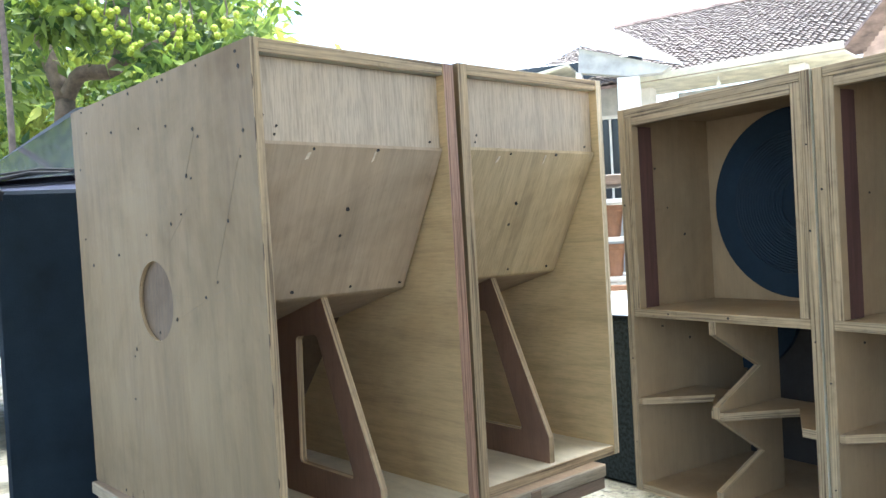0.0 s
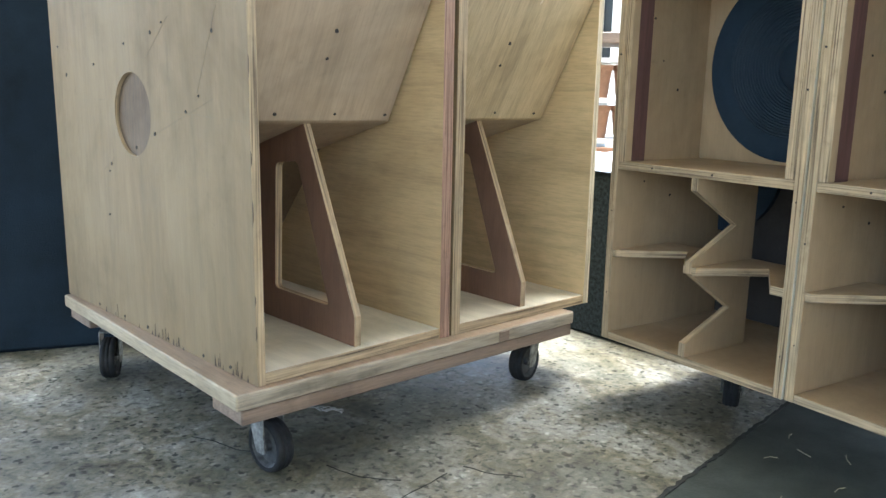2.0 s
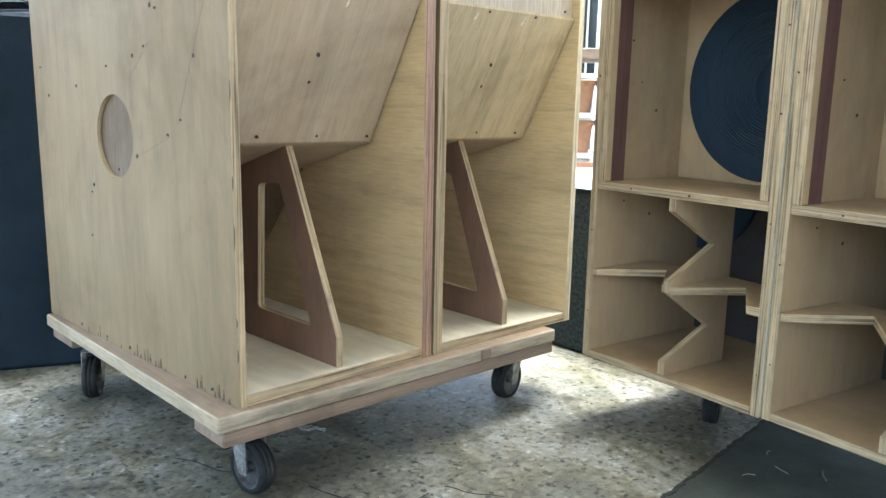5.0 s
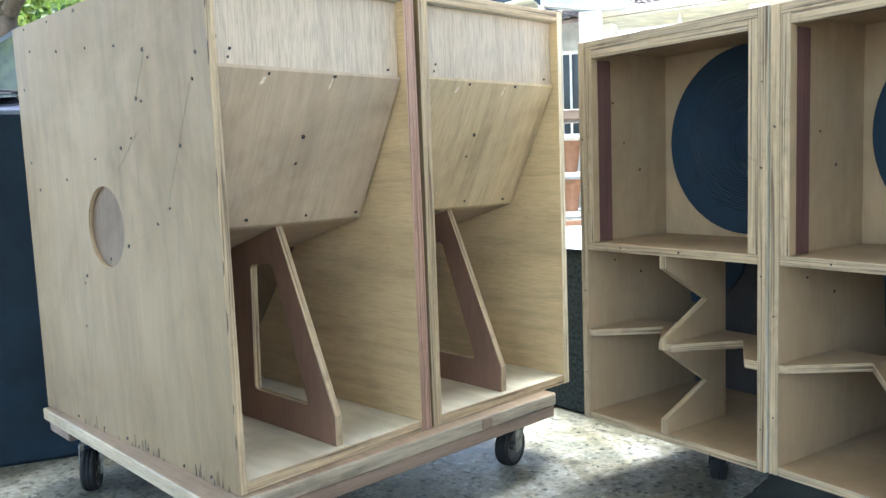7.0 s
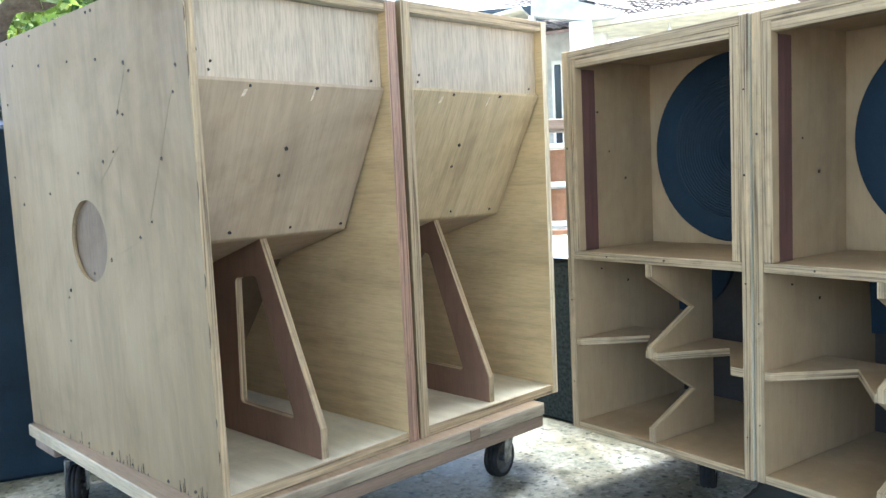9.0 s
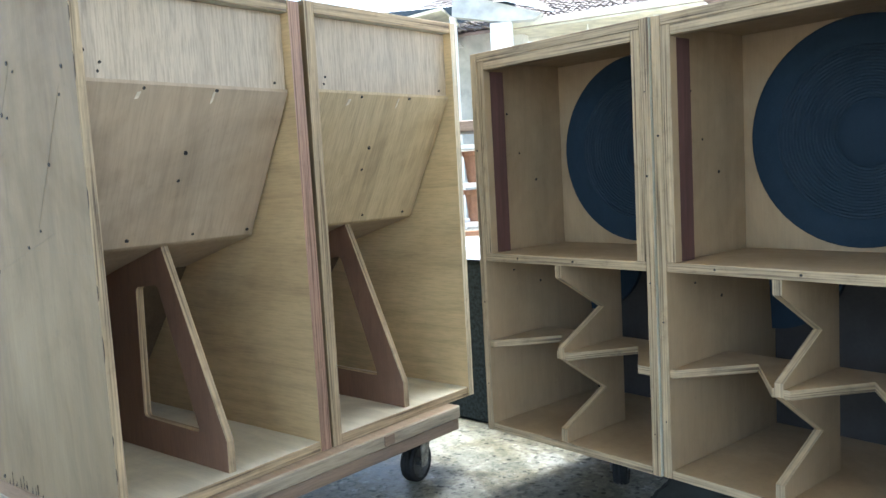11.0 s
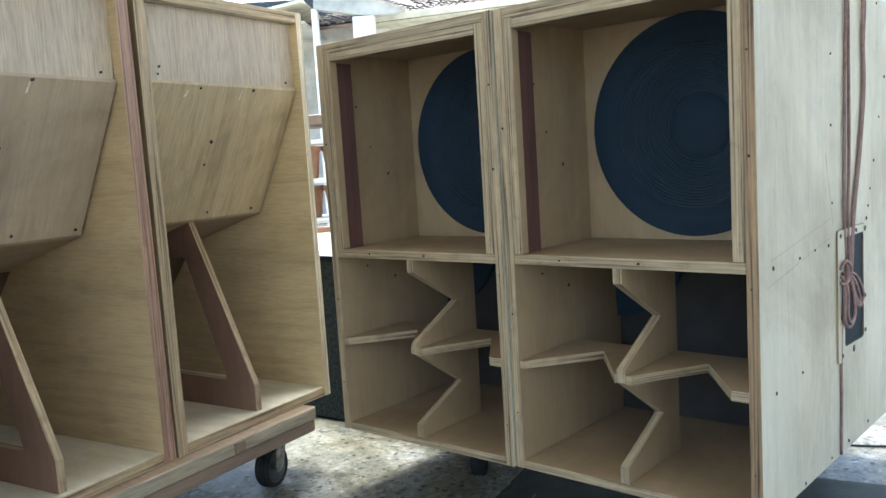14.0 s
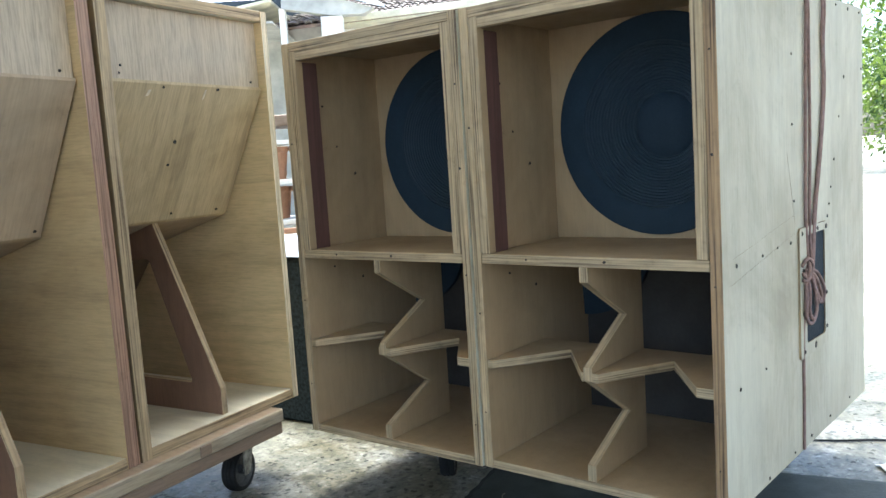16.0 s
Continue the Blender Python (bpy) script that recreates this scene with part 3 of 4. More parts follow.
# ---- horn cabinets with drivers ----
HW, HH = 0.5175, 0.946


def driver(parent, x, y, z, r):
    """A large cone driver seen from the front, facing -y."""
    rim = part("driver", lathe([(r * 0.89, -0.0041), (r * 0.99, -0.0041), (r, -0.003), (r, 0.004)], 64, "y", False), CONE, parent, "black paper-cone bass driver")
    rim.location = (x, y, z)
    part("surround", lathe([(r * 0.902, -0.0044), (r * 0.86, -0.005), (r * 0.81, -0.0036), (r * 0.755, 0.0)], 64, "y", False), CONE, rim, "plain cloth cone surround", True)
    prof = []
    for k in range(37):
        t = k / 36
        prof.append((r * (0.757 - 0.47 * t), 0.0 + 0.045 * t + (0.0026 if k % 2 else 0)))
    part("cone", lathe(prof, 64, "y", False), RING, rim, "ribbed dark paper cone")
    part("dust_cap", lathe([(r * 0.297, 0.046), (r * 0.285, 0.0435), (r * 0.25, 0.0395), (r * 0.17, 0.0355), (r * 0.08, 0.0335), (0.0002, 0.033)], 40, "y", False), CAP, rim, "domed black dust cap", True)
    return rim


def horn(m, depth, label, outer=None):
    """A raw plywood cabinet: driver chamber above, four horn cells below with notched dividers."""
    c = thing("horn_cabinet", m, label, "speaker cabinet", "plywood horn cabinets with large drivers")
    t = 0.021
    # inner face takes the browner ply, outer faces the one lightened for their light
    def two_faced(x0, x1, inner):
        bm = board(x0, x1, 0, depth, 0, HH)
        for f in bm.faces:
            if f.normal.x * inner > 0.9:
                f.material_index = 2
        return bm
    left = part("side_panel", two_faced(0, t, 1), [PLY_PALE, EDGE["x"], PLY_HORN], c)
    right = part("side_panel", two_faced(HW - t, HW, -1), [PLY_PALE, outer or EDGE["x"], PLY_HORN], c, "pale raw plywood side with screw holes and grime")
    a, b = t + 0.0005, HW - t - 0.0005
    ply_board("top_panel", (a, b, 0.001, depth, HH - 0.02, HH), PLY_HORN, c)
    ply_board("bottom_panel", (a, b, 0.001, depth, 0, 0.018), PLY_HORN, c)
    ply_board("back_panel", (a, b, depth - 0.02, depth - 0.001, 0.0185, HH - 0.0205), PLY_HORN, c)
    ls = 0.434           # underside of the shelf
    ply_board("shelf", (a, b, 0.002, 0.44, ls, ls + 0.020), PLY_HORN, c, "plywood shelf below the driver chamber")
    bw = 0.022
    ply_board("front_batten", (a, a + bw, 0.001, 0.024, ls + 0.0205, HH - 0.0205), PLY_HORN, c)
    ply_board("front_batten", (b - bw, b, 0.001, 0.024, ls + 0.0205, HH - 0.0205), PLY_HORN, c)
    part("front_batten", board(a + bw + 0.0003, b - bw - 0.0003, 0.001, 0.0215, HH - 0.0205 - bw, HH - 0.0205), [EDGE["z"], EDGE["z"]], c)
    part("red_strip", box(a, a + bw - 0.002, 0.0245, 0.072, ls + 0.0205, HH - 0.045, 0.001), PLY_DARKRED, c, "dark red timber strip behind the front frame")
    # sloping inner cheeks are plain boards; the baffle carries the driver
    dz, dx, vb = 0.694, 0.2745, 0.305
    rect = [(a, ls + 0.0205), (b, ls + 0.0205), (b, HH - 0.0205), (a, HH - 0.0205)]
    part("baffle", plate(rect, [circle(dx, dz, 0.215, 48)], lambda x, z: (x, vb, z), (0, 0.018, 0)), [PLY_HORN, EDGE["y"]], c, "plywood baffle holding the driver")
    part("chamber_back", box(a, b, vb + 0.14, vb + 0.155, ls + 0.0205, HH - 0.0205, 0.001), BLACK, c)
    driver(c, dx, vb - 0.001, dz, 0.2315)
    # notched dividers of the four cells
    xc, nd, vend = 0.255, 0.152, 0.222
    zc = 0.212
    edge = [(0.0, 0.0185), (0.0, 0.05), (nd, 0.118), (0.0, zc + 0.004), (0.0, zc + 0.03), (nd, 0.318), (0.0, 0.405), (0.0, ls - 0.0005), (vend, ls - 0.0005), (vend, 0.0185)]
    part("vertical_divider", plate([(0.003 + p, q) for p, q in edge], [], lambda y, z: (xc - 0.009, y, z), (0.018, 0, 0)), [PLY_HORN, EDGE["x"]], c, "plywood divider with a zigzag front edge")
    zl = zc + 0.002
    for x0, x1, xs in ((a, xc - 0.0095, 0.132), (xc + 0.0095, b, 0.362)):
        out = [(x0, 0.003), (x0 + 0.012, 0.003), (xs, nd), (x1 - (0.03 if x1 == b else 0.004), 0.003), (x1, 0.003), (x1, vend), (x0, vend)]
        part("cross_divider", plate(out, [], lambda x, y: (x, y, zl), (0, 0, 0.018)), [PLY_HORN, EDGE["z"]], c, "plywood cross divider with a zigzag front edge")
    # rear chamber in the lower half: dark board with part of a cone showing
    part("inner_back", box(a, b, 0.425, 0.439, 0.0185, ls - 0.0005, 0.001), DARK_IN, c, "dark inner back of the horn cells")
    bm = bmesh.new()
    mid = bm.verts.new((a + 0.001, 0.395, ls - 0.004))
    arc = [bm.verts.new((a + 0.001 + 0.178 * math.cos(-math.pi / 2 * i / 16), 0.41, ls - 0.004 + 0.178 * math.sin(-math.pi / 2 * i / 16))) for i in range(17)]
    rim = [bm.verts.new(v.co + Vector((0, 0.0145, 0))) for v in arc]
    for i in range(16):
        bm.faces.new((mid, arc[i], arc[i + 1]))
        bm.faces.new((arc[i], rim[i], rim[i + 1], arc[i + 1]))
    part("lower_cone", bm, CONE, c, "lower edge of a second black cone")
    dots(left, [(t + 0.0002, 0.06 + 0.1 * k, z) for k, z in ((0, 0.58), (0.4, 0.80), (1.4, 0.63))], "x+", 0.0022)
    dots(left, [(t + 0.0002, y, z) for y, z in ((0.14, 0.70), (0.10, 0.40), (0.2, 0.36))], "x+", 0.0022)
    dots(left, [(0.011, -0.0003, z) for z in (0.12, 0.33, 0.71)], "y-", 0.0015)
    dots(right, [(HW - 0.012, -0.0003, z) for z in (0.09, 0.41, 0.63, 0.80)], "y-", 0.0015)
    dots(c, [(x, 0.0017, ls + 0.011) for x in (0.13, 0.30)], "y-", 0.0022)
    return c, right


ZC = 0.1638
horn_c, right_c = horn(pose(0.927, -0.144, ZC, 0, 0, -100.2), 0.888, "raw plywood horn cabinet with large driver and notched cells")
HORN_D = pose(0.8407, -0.6566, ZC, 0, 0, -101.9)
horn_d, right_d = horn(HORN_D, 0.888, "raw plywood horn cabinet, pale side with roped handle hole", EDGE_DARK)
SPLAY = pose(HW, 0, 0, 0, 0, -1.7) @ pose(-HW, 0, 0)          # its outer side stands a little out of square
right_d.matrix_basis = SPLAY
right_c.matrix_basis = pose(HW, 0, 0, 0, 0, -2.2) @ pose(-HW, 0, 0)          # the two cabinets close on each other behind

# handle plate, flat black sheet, bolts and screws on the outer side of the second one
X = HW
ply_frame = plate(rounded([(0.384, 0.196), (0.570, 0.200), (0.568, 0.466), (0.384, 0.466)], 0.008), [rounded([(0.424, 0.224), (0.550, 0.222), (0.550, 0.449), (0.428, 0.449)], 0.01)],
                  lambda y, z: (X + 0.0005, y, z), (0.004, 0, 0))
hp = part("handle_plate", ply_frame, [PLY_PALE, EDGE["x"]], horn_d, "plywood frame bolted round the handle hole")
hp.matrix_basis = SPLAY
# no hole is cut: this black sheet stands in for the shade inside it
part("handle_dark_sheet", box(X + 0.0006, X + 0.0016, 0.420, 0.554, 0.218, 0.453, 0), BLACK, hp, "flat black sheet standing in for the dark handle hole")
dots(hp, [(X + 0.0046, y, z) for y, z in ((0.400, 0.455), (0.404, 0.378), (0.406, 0.29), (0.408, 0.209), (0.560, 0.455), (0.560, 0.31), (0.560, 0.235), (0.48, 0.210), (0.50, 0.457))], "x+", 0.0042)
dots(right_d, [(X + 0.0002, y, z) for y, z in ((0.363, 0.811), (0.361, 0.675), (0.724, 0.779), (0.681, 0.690), (0.641, 0.596), (0.613, 0.536), (0.599, 0.500), (0.586, 0.474), (0.365, 0.524), (0.342, 0.443), (0.266, 0.443),
     (0.667, 0.934), (0.762, 0.934), (0.857, 0.934), (0.873, 0.803), (0.871, 0.669), (0.187, 0.438), (0.062, 0.437), (0.194, 0.225), (0.067, 0.218), (0.748, 0.022), (0.591, 0.021), (0.457, 0.016), (0.349, 0.013), (0.201, 0.010))], "x+", 0.0023)
for y0, z0, y1, z1 in ((0.03, 0.405, 0.37, 0.46), (0.05, 0.45, 0.36, 0.495), (0.33, 0.62, 0.37, 0.48)):
    part("pencil_line", tube([(X + 0.0002, y0, z0), (X + 0.0002, y1, z1)], 0.00018, 4), PENCIL, right_d)

rope = thing("rope", HORN_D @ SPLAY @ pose(0, -0.004, 0), "thin brown rope hung over the cabinet, knotted in the handle hole", "rope")
R = X + 0.0045
top = HH
strands = [
    [(X - 0.12, 0.44, top + 0.004), (X - 0.01, 0.445, top + 0.006), (R, 0.447, top - 0.012), (R, 0.440, 0.80), (R, 0.432, 0.62), (R, 0.428, 0.50), (R, 0.436, 0.40)],
    [(X - 0.12, 0.47, top + 0.004), (X - 0.01, 0.462, top + 0.006), (R, 0.458, top - 0.012), (R, 0.463, 0.80), (R, 0.462, 0.62), (R, 0.452, 0.48), (R + 0.004, 0.446, 0.39)],
    [(X - 0.12, 0.55, top + 0.004), (X - 0.01, 0.553, top + 0.006), (R, 0.556, top - 0.012), (R, 0.552, 0.86), (R, 0.556, 0.76), (R, 0.530, 0.63), (R, 0.485, 0.50), (R, 0.462, 0.38)],
    [(X - 0.12, 0.57, top + 0.004), (X - 0.01, 0.570, top + 0.006), (R, 0.570, top - 0.012), (R, 0.561, 0.84), (R, 0.565, 0.75), (R, 0.535, 0.62), (R, 0.492, 0.49), (R, 0.470, 0.37)],
    [(R, 0.436, 0.40), (R + 0.002, 0.415, 0.34), (R - 0.002, 0.409, 0.25), (R - 0.002, 0.408, 0.12), (R - 0.002, 0.404, 0.004)],
]
for s in strands:
    part("strand", tube(smooth_path(s, 5), 0.0033, 7), ROPE, rope, smooth=True)
loops = [
    [(R + 0.006, 0.450, 0.375), (R + 0.014, 0.491, 0.358), (R + 0.016, 0.528, 0.314), (R + 0.014, 0.516, 0.298), (R + 0.014, 0.495, 0.324), (R + 0.012, 0.467, 0.365)],
    [(R + 0.004, 0.454, 0.372), (R + 0.012, 0.504, 0.365), (R + 0.020, 0.541, 0.324), (R + 0.016, 0.531, 0.295), (R + 0.012, 0.504, 0.324), (R + 0.010, 0.460, 0.368)],
    [(R + 0.006, 0.452, 0.372), (R + 0.014, 0.454, 0.331), (R + 0.014, 0.452, 0.290), (R + 0.014, 0.475, 0.271), (R + 0.014, 0.498, 0.290), (R + 0.012, 0.487, 0.338), (R + 0.01, 0.463, 0.372)],
    [(R + 0.004, 0.447, 0.372), (R + 0.010, 0.442, 0.324), (R + 0.010, 0.442, 0.280), (R + 0.010, 0.473, 0.261), (R + 0.010, 0.508, 0.283), (R + 0.010, 0.495, 0.344), (R + 0.01, 0.467, 0.375)],
    [(R + 0.002, 0.430, 0.385), (R + 0.014, 0.446, 0.400), (R + 0.016, 0.471, 0.385), (R + 0.010, 0.467, 0.361), (R + 0.014, 0.442, 0.358), (R + 0.002, 0.434, 0.372)],
    [(R + 0.002, 0.467, 0.400), (R + 0.016, 0.454, 0.375), (R + 0.016, 0.436, 0.355), (R + 0.004, 0.430, 0.358)],
]
for s in loops:
    s = [(R + 0.6 * (x - R), y - 0.035, z + 0.004) for x, y, z in s]
    part("loop", tube(smooth_path(s, 6), 0.0036, 7), ROPE, rope, smooth=True)

# the trolley under the horn cabinets: only its wheels and a low frame show
trolley = thing("trolley", pose(0.927, -0.144, 0, 0, 0, -101.0), "low dark trolley with small black wheels under the horn cabinets", "dolly")
part("frame_bar", box(0.04, 1.0, 0.24, 0.30, 0.125, 0.1625, 0.002), PLANK_RED, trolley)
part("frame_bar", box(0.04, 1.0, 0.72, 0.78, 0.125, 0.1625, 0.002), PLANK_RED, trolley)
for x, y in ((0.235, 0.235), (0.90, 0.275), (0.26, 0.75), (0.90, 0.75)):
    caster(trolley, x, y, 0.125, 122, 0.046)

# ---- black cabinets behind ----
def black_box(m, w, d, h, label, coat=BLACK):
    c = thing("black_cabinet", m, label, "speaker cabinet", "black coated cabinets behind")
    part("shell", box(0, w, 0, d, 0, h, 0.012), coat, c)
    for x in (0.0, w - 0.035):
        for z in (0.0, h - 0.035):
            part("corner_guard", box(x - 0.002, x + 0.037, -0.002, 0.035, z + (0.0 if z == 0.0 else 0.002), z + 0.037, 0.006), RUBBER, c)
    return c


black_box(pose(-0.155, 1.222, 0, 0, 0, -23.5), 0.50, 0.55, 1.02, "tall black textured speaker cabinet beside the scoop")
black_box(pose(1.385, 0.46, 0, 0, 0, -95), 0.62, 0.50, 0.535, "black carpeted speaker cabinet with a pale blue sheet on it", CARPET)
bm = bmesh.new()
bmesh.ops.create_grid(bm, x_segments=24, y_segments=20, size=0.5)
for v in bm.verts:
    x, y = v.co.x, v.co.y
    v.co = Vector((x * 0.66, y * 0.54, 0.035 * noise.noise(Vector((x * 7, y * 7, 0))) + 0.034))
    if x < -0.47 or x > 0.47 or y > 0.46 or y < -0.46:
        v.co.z = 0.004
bmesh.ops.solidify(bm, geom=list(bm.faces), thickness=0.003)
solo("cover_sheet", bm, BLUESHEET, pose(1.62, 0.13, 0.540, 0, 0, -95), "crumpled pale blue plastic sheet lying on a black cabinet", "sheet")

# rack with crates farther back
rack = thing("storage_rack", pose(2.55, 1.05, 0, 0, 0, -54.6), "white-railed rack stacked with brown wooden and clay pieces", "rack")
for z in (0.550, 0.747, 0.937):
    part("rail", box(-0.5, 0.5, -0.02, 0.35, z, z + 0.022, 0.002), WHITE, rack)
for x in (-0.5, 0.47):
    for y in (-0.02, 0.32):
        part("post", box(x, x + 0.03, y, y + 0.03, 0, 1.026, 0.002), WHITE, rack)
part("lower_bar", box(-0.5, 0.5, -0.03, 0.0, 0.505, 0.532, 0.003), TERRA, rack, "orange painted lower bar")
for j, z in enumerate((0.5725, 0.7695)):
    for i in range(7):
        o = solo("clay_pot", lathe([(0.0002, 0), (0.045, 0), (0.062, 0.13), (0.068, 0.14), (0.068, 0.16), (0.058, 0.16), (0.05, 0.02), (0.0002, 0.02)], 18),
                 TERRA, rack.matrix_basis @ pose(-0.40 + 0.135 * i, 0.1 + 0.03 * ((i + j) % 3), z), "brown clay pot standing on the rack", "pot", "pots on the rack")
solo("plank_stack", box(-0.55, 0.55, -0.03, 0.33, 1.0265, 1.078, 0.004), PLANK_RED, rack.matrix_basis, "brown planks lying across the rack", "plank")

# ---- parked car behind the black cabinet ----
def car(m):
    c = thing("car", m, "dark parked car with a large raked windscreen", "car")
    body = [(-0.3, 0.35), (-0.28, 0.75), (0.0, 0.90), (0.62, 1.02), (3.6, 1.02), (3.75, 0.8), (3.75, 0.35)]
    part("body", plate(rounded(body, 0.05, 3), [], lambda y, z: (-0.80, y, z), (1.60, 0, 0)), [PAINT, PAINT], c)
    cabin = [(0.62, 1.015), (1.75, 1.54), (2.9, 1.60), (3.55, 1.02)]
    part("cabin", plate(rounded(cabin, 0.06, 3), [], lambda y, z: (-0.72 + 0.0 * z, y, z), (1.44, 0, 0)), [PAINT, PAINT], c)
    bm = bmesh.new()
    rows = []
    for i in range(9):
        t = i / 8
        rows.append([bm.verts.new((x * (0.70 - 0.08 * t), 0.60 + 1.10 * t - 0.05 + 0.10 * (abs(x) ** 2), 1.03 + 0.50 * t + 0.016)) for x in [k / 6 - 1 for k in range(13)]])
    for p, q in zip(rows, rows[1:]):
        for i in range(12):
            bm.faces.new((p[i], p[i + 1], q[i + 1], q[i]))
    part("windscreen", bm, DARKGLASS, c, "dark reflective windscreen", True)
    for x in (-0.45, 0.10):
        w = part("wiper", tube([(x, 0.56, 1.045), (x + 0.25, 0.60, 1.075), (x + 0.52, 0.59, 1.06)], 0.009, 6), RUBBER, c)
        part("wiper_blade", tube([(x - 0.05, 0.585, 1.07), (x + 0.30, 0.62, 1.09), (x + 0.55, 0.60, 1.072)], 0.006, 6), RUBBER, w)
    for x in (-0.58, 0.58):
        part("headlight", box(x - 0.14, x + 0.14, -0.318, -0.27, 0.58, 0.72, 0.02), SHEET, c)
    for x in (-0.74, 0.74):
        for y in (0.35, 2.9):
            w = part("wheel", lathe([(0.2, -0.09), (0.30, -0.09), (0.31, -0.06), (0.31, 0.06), (0.30, 0.09), (0.2, 0.09)], 28, "x"), RUBBER, c)
            w.location = (x, y, 0.31)
            part("rim", lathe([(0.0002, -0.05), (0.2, -0.07), (0.2, 0.07), (0.0002, 0.05)], 24, "x"), STEEL, w)


car(pose(0.22, 2.95, -0.03, 0, 0, -55) @ Matrix.Diagonal((1, 1, 1.23, 1)))

# ---- trees ----
def leaves(rng, clumps, size, per, up=0.35):
    """Many small folded leaves round clump centres (x, y, z, radius)."""
    V, F = [], []
    for cx, cy, cz, cr in clumps:
        for _ in range(per):
            d = rng.normal(size=3)
            d /= np.linalg.norm(d)
            p = np.array((cx, cy, cz)) + d * cr * rng.uniform(0.35, 1.0) * (1, 1, 0.8)
            a = rng.normal(size=3) + d * 0.8 - np.array((0, 0, 0.6))
            a /= np.linalg.norm(a)
            s = np.cross(a, rng.normal(size=3) * (1 - up) + np.array((0, 0, 1)) * up)
            s /= np.linalg.norm(s) + 1e-9
            n = np.cross(s, a)
            L = size * rng.uniform(0.6, 1.25)
            w = L * rng.uniform(0.17, 0.24)
            k = len(V)
            V += [tuple(p), tuple(p + a * L * 0.45 + s * w + n * w * 0.3), tuple(p + a * L * 0.5), tuple(p + a * L * 0.45 - s * w + n * w * 0.3), tuple(p + a * L - n * w * 0.4)]
            F += [(k, k + 1, k + 4, k + 2), (k, k + 2, k + 4, k + 3)]
    me = bpy.data.meshes.new("crown")
    me.from_pydata(V, [], F)
    return me


def tree(m, trunk, limbs, clumps, size, per, mat, label, seed, fruit=()):
    c = thing("tree", m, label, "tree", "trees behind the yard")
    n = len(trunk)
    part("trunk", tube(smooth_path([p[:3] for p in trunk], 4), [trunk[0][3] + (trunk[-1][3] - trunk[0][3]) * i / ((n - 1) * 4) for i in range((n - 1) * 4 + 1)], 10), BARK, c, smooth=True)
    for l in limbs:
        k = (len(l) - 1) * 4
        part("limb", tube(smooth_path([p[:3] for p in l], 4), [l[0][3] + (l[-1][3] - l[0][3]) * i / k for i in range(k + 1)], 8), BARK, c, smooth=True)
    me = leaves(np.random.default_rng(seed), clumps, size, per)
    me.materials.append(mat)
    cr = new("crown", me)
    cr.parent = c
    rng = np.random.default_rng(seed + 5)
    berry = None
    for fx, fy, fz in fruit:
        stalk = part("fruit_cluster", tube([(fx, fy, fz + 0.22), (fx + 0.02, fy, fz + 0.1), (fx, fy, fz)], 0.006, 5), BARK, c, "hanging cluster of yellow-green hairy fruit")
        for k in range(8):
            if berry is None:
                bm = bmesh.new()
                bmesh.ops.create_icosphere(bm, subdivisions=3, radius=0.024)
                for v in bm.verts:
                    v.co *= 1 + 0.16 * rng.uniform(-1, 1)
                berry = mesh_of("fruit", bm, FRUIT)
            o = rng.normal(size=3) * (0.05, 0.05, 0.04)
            f = new("fruit", berry)
            f.parent = stalk
            f.location = (fx + o[0], fy + o[1], fz + o[2])
            f.rotation_euler = tuple(rng.uniform(0, 6, 3))
            f.scale = [rng.uniform(0.85, 1.15)] * 3
    return c


rng = np.random.default_rng(11)
EYE = Vector((-0.77, -1.32, 0.82))


def toward(az, el, d):
    """A place seen from the porch at a bearing, an elevation and a distance."""
    return (EYE.x + d * math.sin(radians(az)), EYE.y + d * math.cos(radians(az)), EYE.z + d * math.tan(radians(el)))


cl = []
for _ in range(120):
    az, el, d = rng.uniform(10, 32), rng.uniform(5.5, 24), rng.uniform(6.2, 8.6)
    if el < 9 and az < 19 and rng.uniform() < 0.75:
        continue
    if az > 28 and el > 10 + (32 - az) * 2.2 and rng.uniform() < 0.5:
        continue
    if 15 < az < 23.5 and 8 < el < 13.2 and d < 7.5:
        continue
    cl.append((*toward(az, el, d), rng.uniform(0.25, 0.42)))
base = toward(18, 0, 7.2)
fork = toward(18.3, 10.0, 7.2)
tree(pose(0, 0, 0), [(base[0], base[1], -0.03, 0.10), (*toward(17.9, 5, 7.2), 0.085), (*fork, 0.075)],
     [[(*fork, 0.07), (*toward(19.3, 11.6, 7.1), 0.065), (*toward(21.3, 12.0, 7.0), 0.06), (*toward(22.0, 14.5, 7.0), 0.05), (*toward(22.2, 20, 7.0), 0.05)],
      [(*fork, 0.08), (*toward(17.0, 14, 7.4), 0.06), (*toward(15.5, 20, 7.5), 0.04)],
      [(*toward(21.3, 12.0, 7.0), 0.06), (*toward(24, 13.5, 7.0), 0.045), (*toward(28, 15.5, 7.0), 0.03)]],
     cl, 0.15, 75, LEAF, "broad leafy fruit tree with hanging yellow-green fruit", 3,
     [toward(a, e, 6.1) for a, e in ((19.4, 15.8), (20.9, 15.3), (21.5, 14.4), (22.4, 13.6), (25.6, 15.2), (26.3, 14.6), (25.2, 13.5), (28.6, 15.0), (23.6, 15.0), (17.3, 16.0))])
cl = [(*toward(rng.uniform(4, 36), rng.uniform(-1, 12), rng.uniform(11, 15)), rng.uniform(0.5, 0.9)) for _ in range(150)]
cl += [(*toward(rng.uniform(6, 31), rng.uniform(8, 25), rng.uniform(10, 13)), rng.uniform(0.45, 0.8)) for _ in range(110)]
b2 = toward(15.0, 0, 5.9)
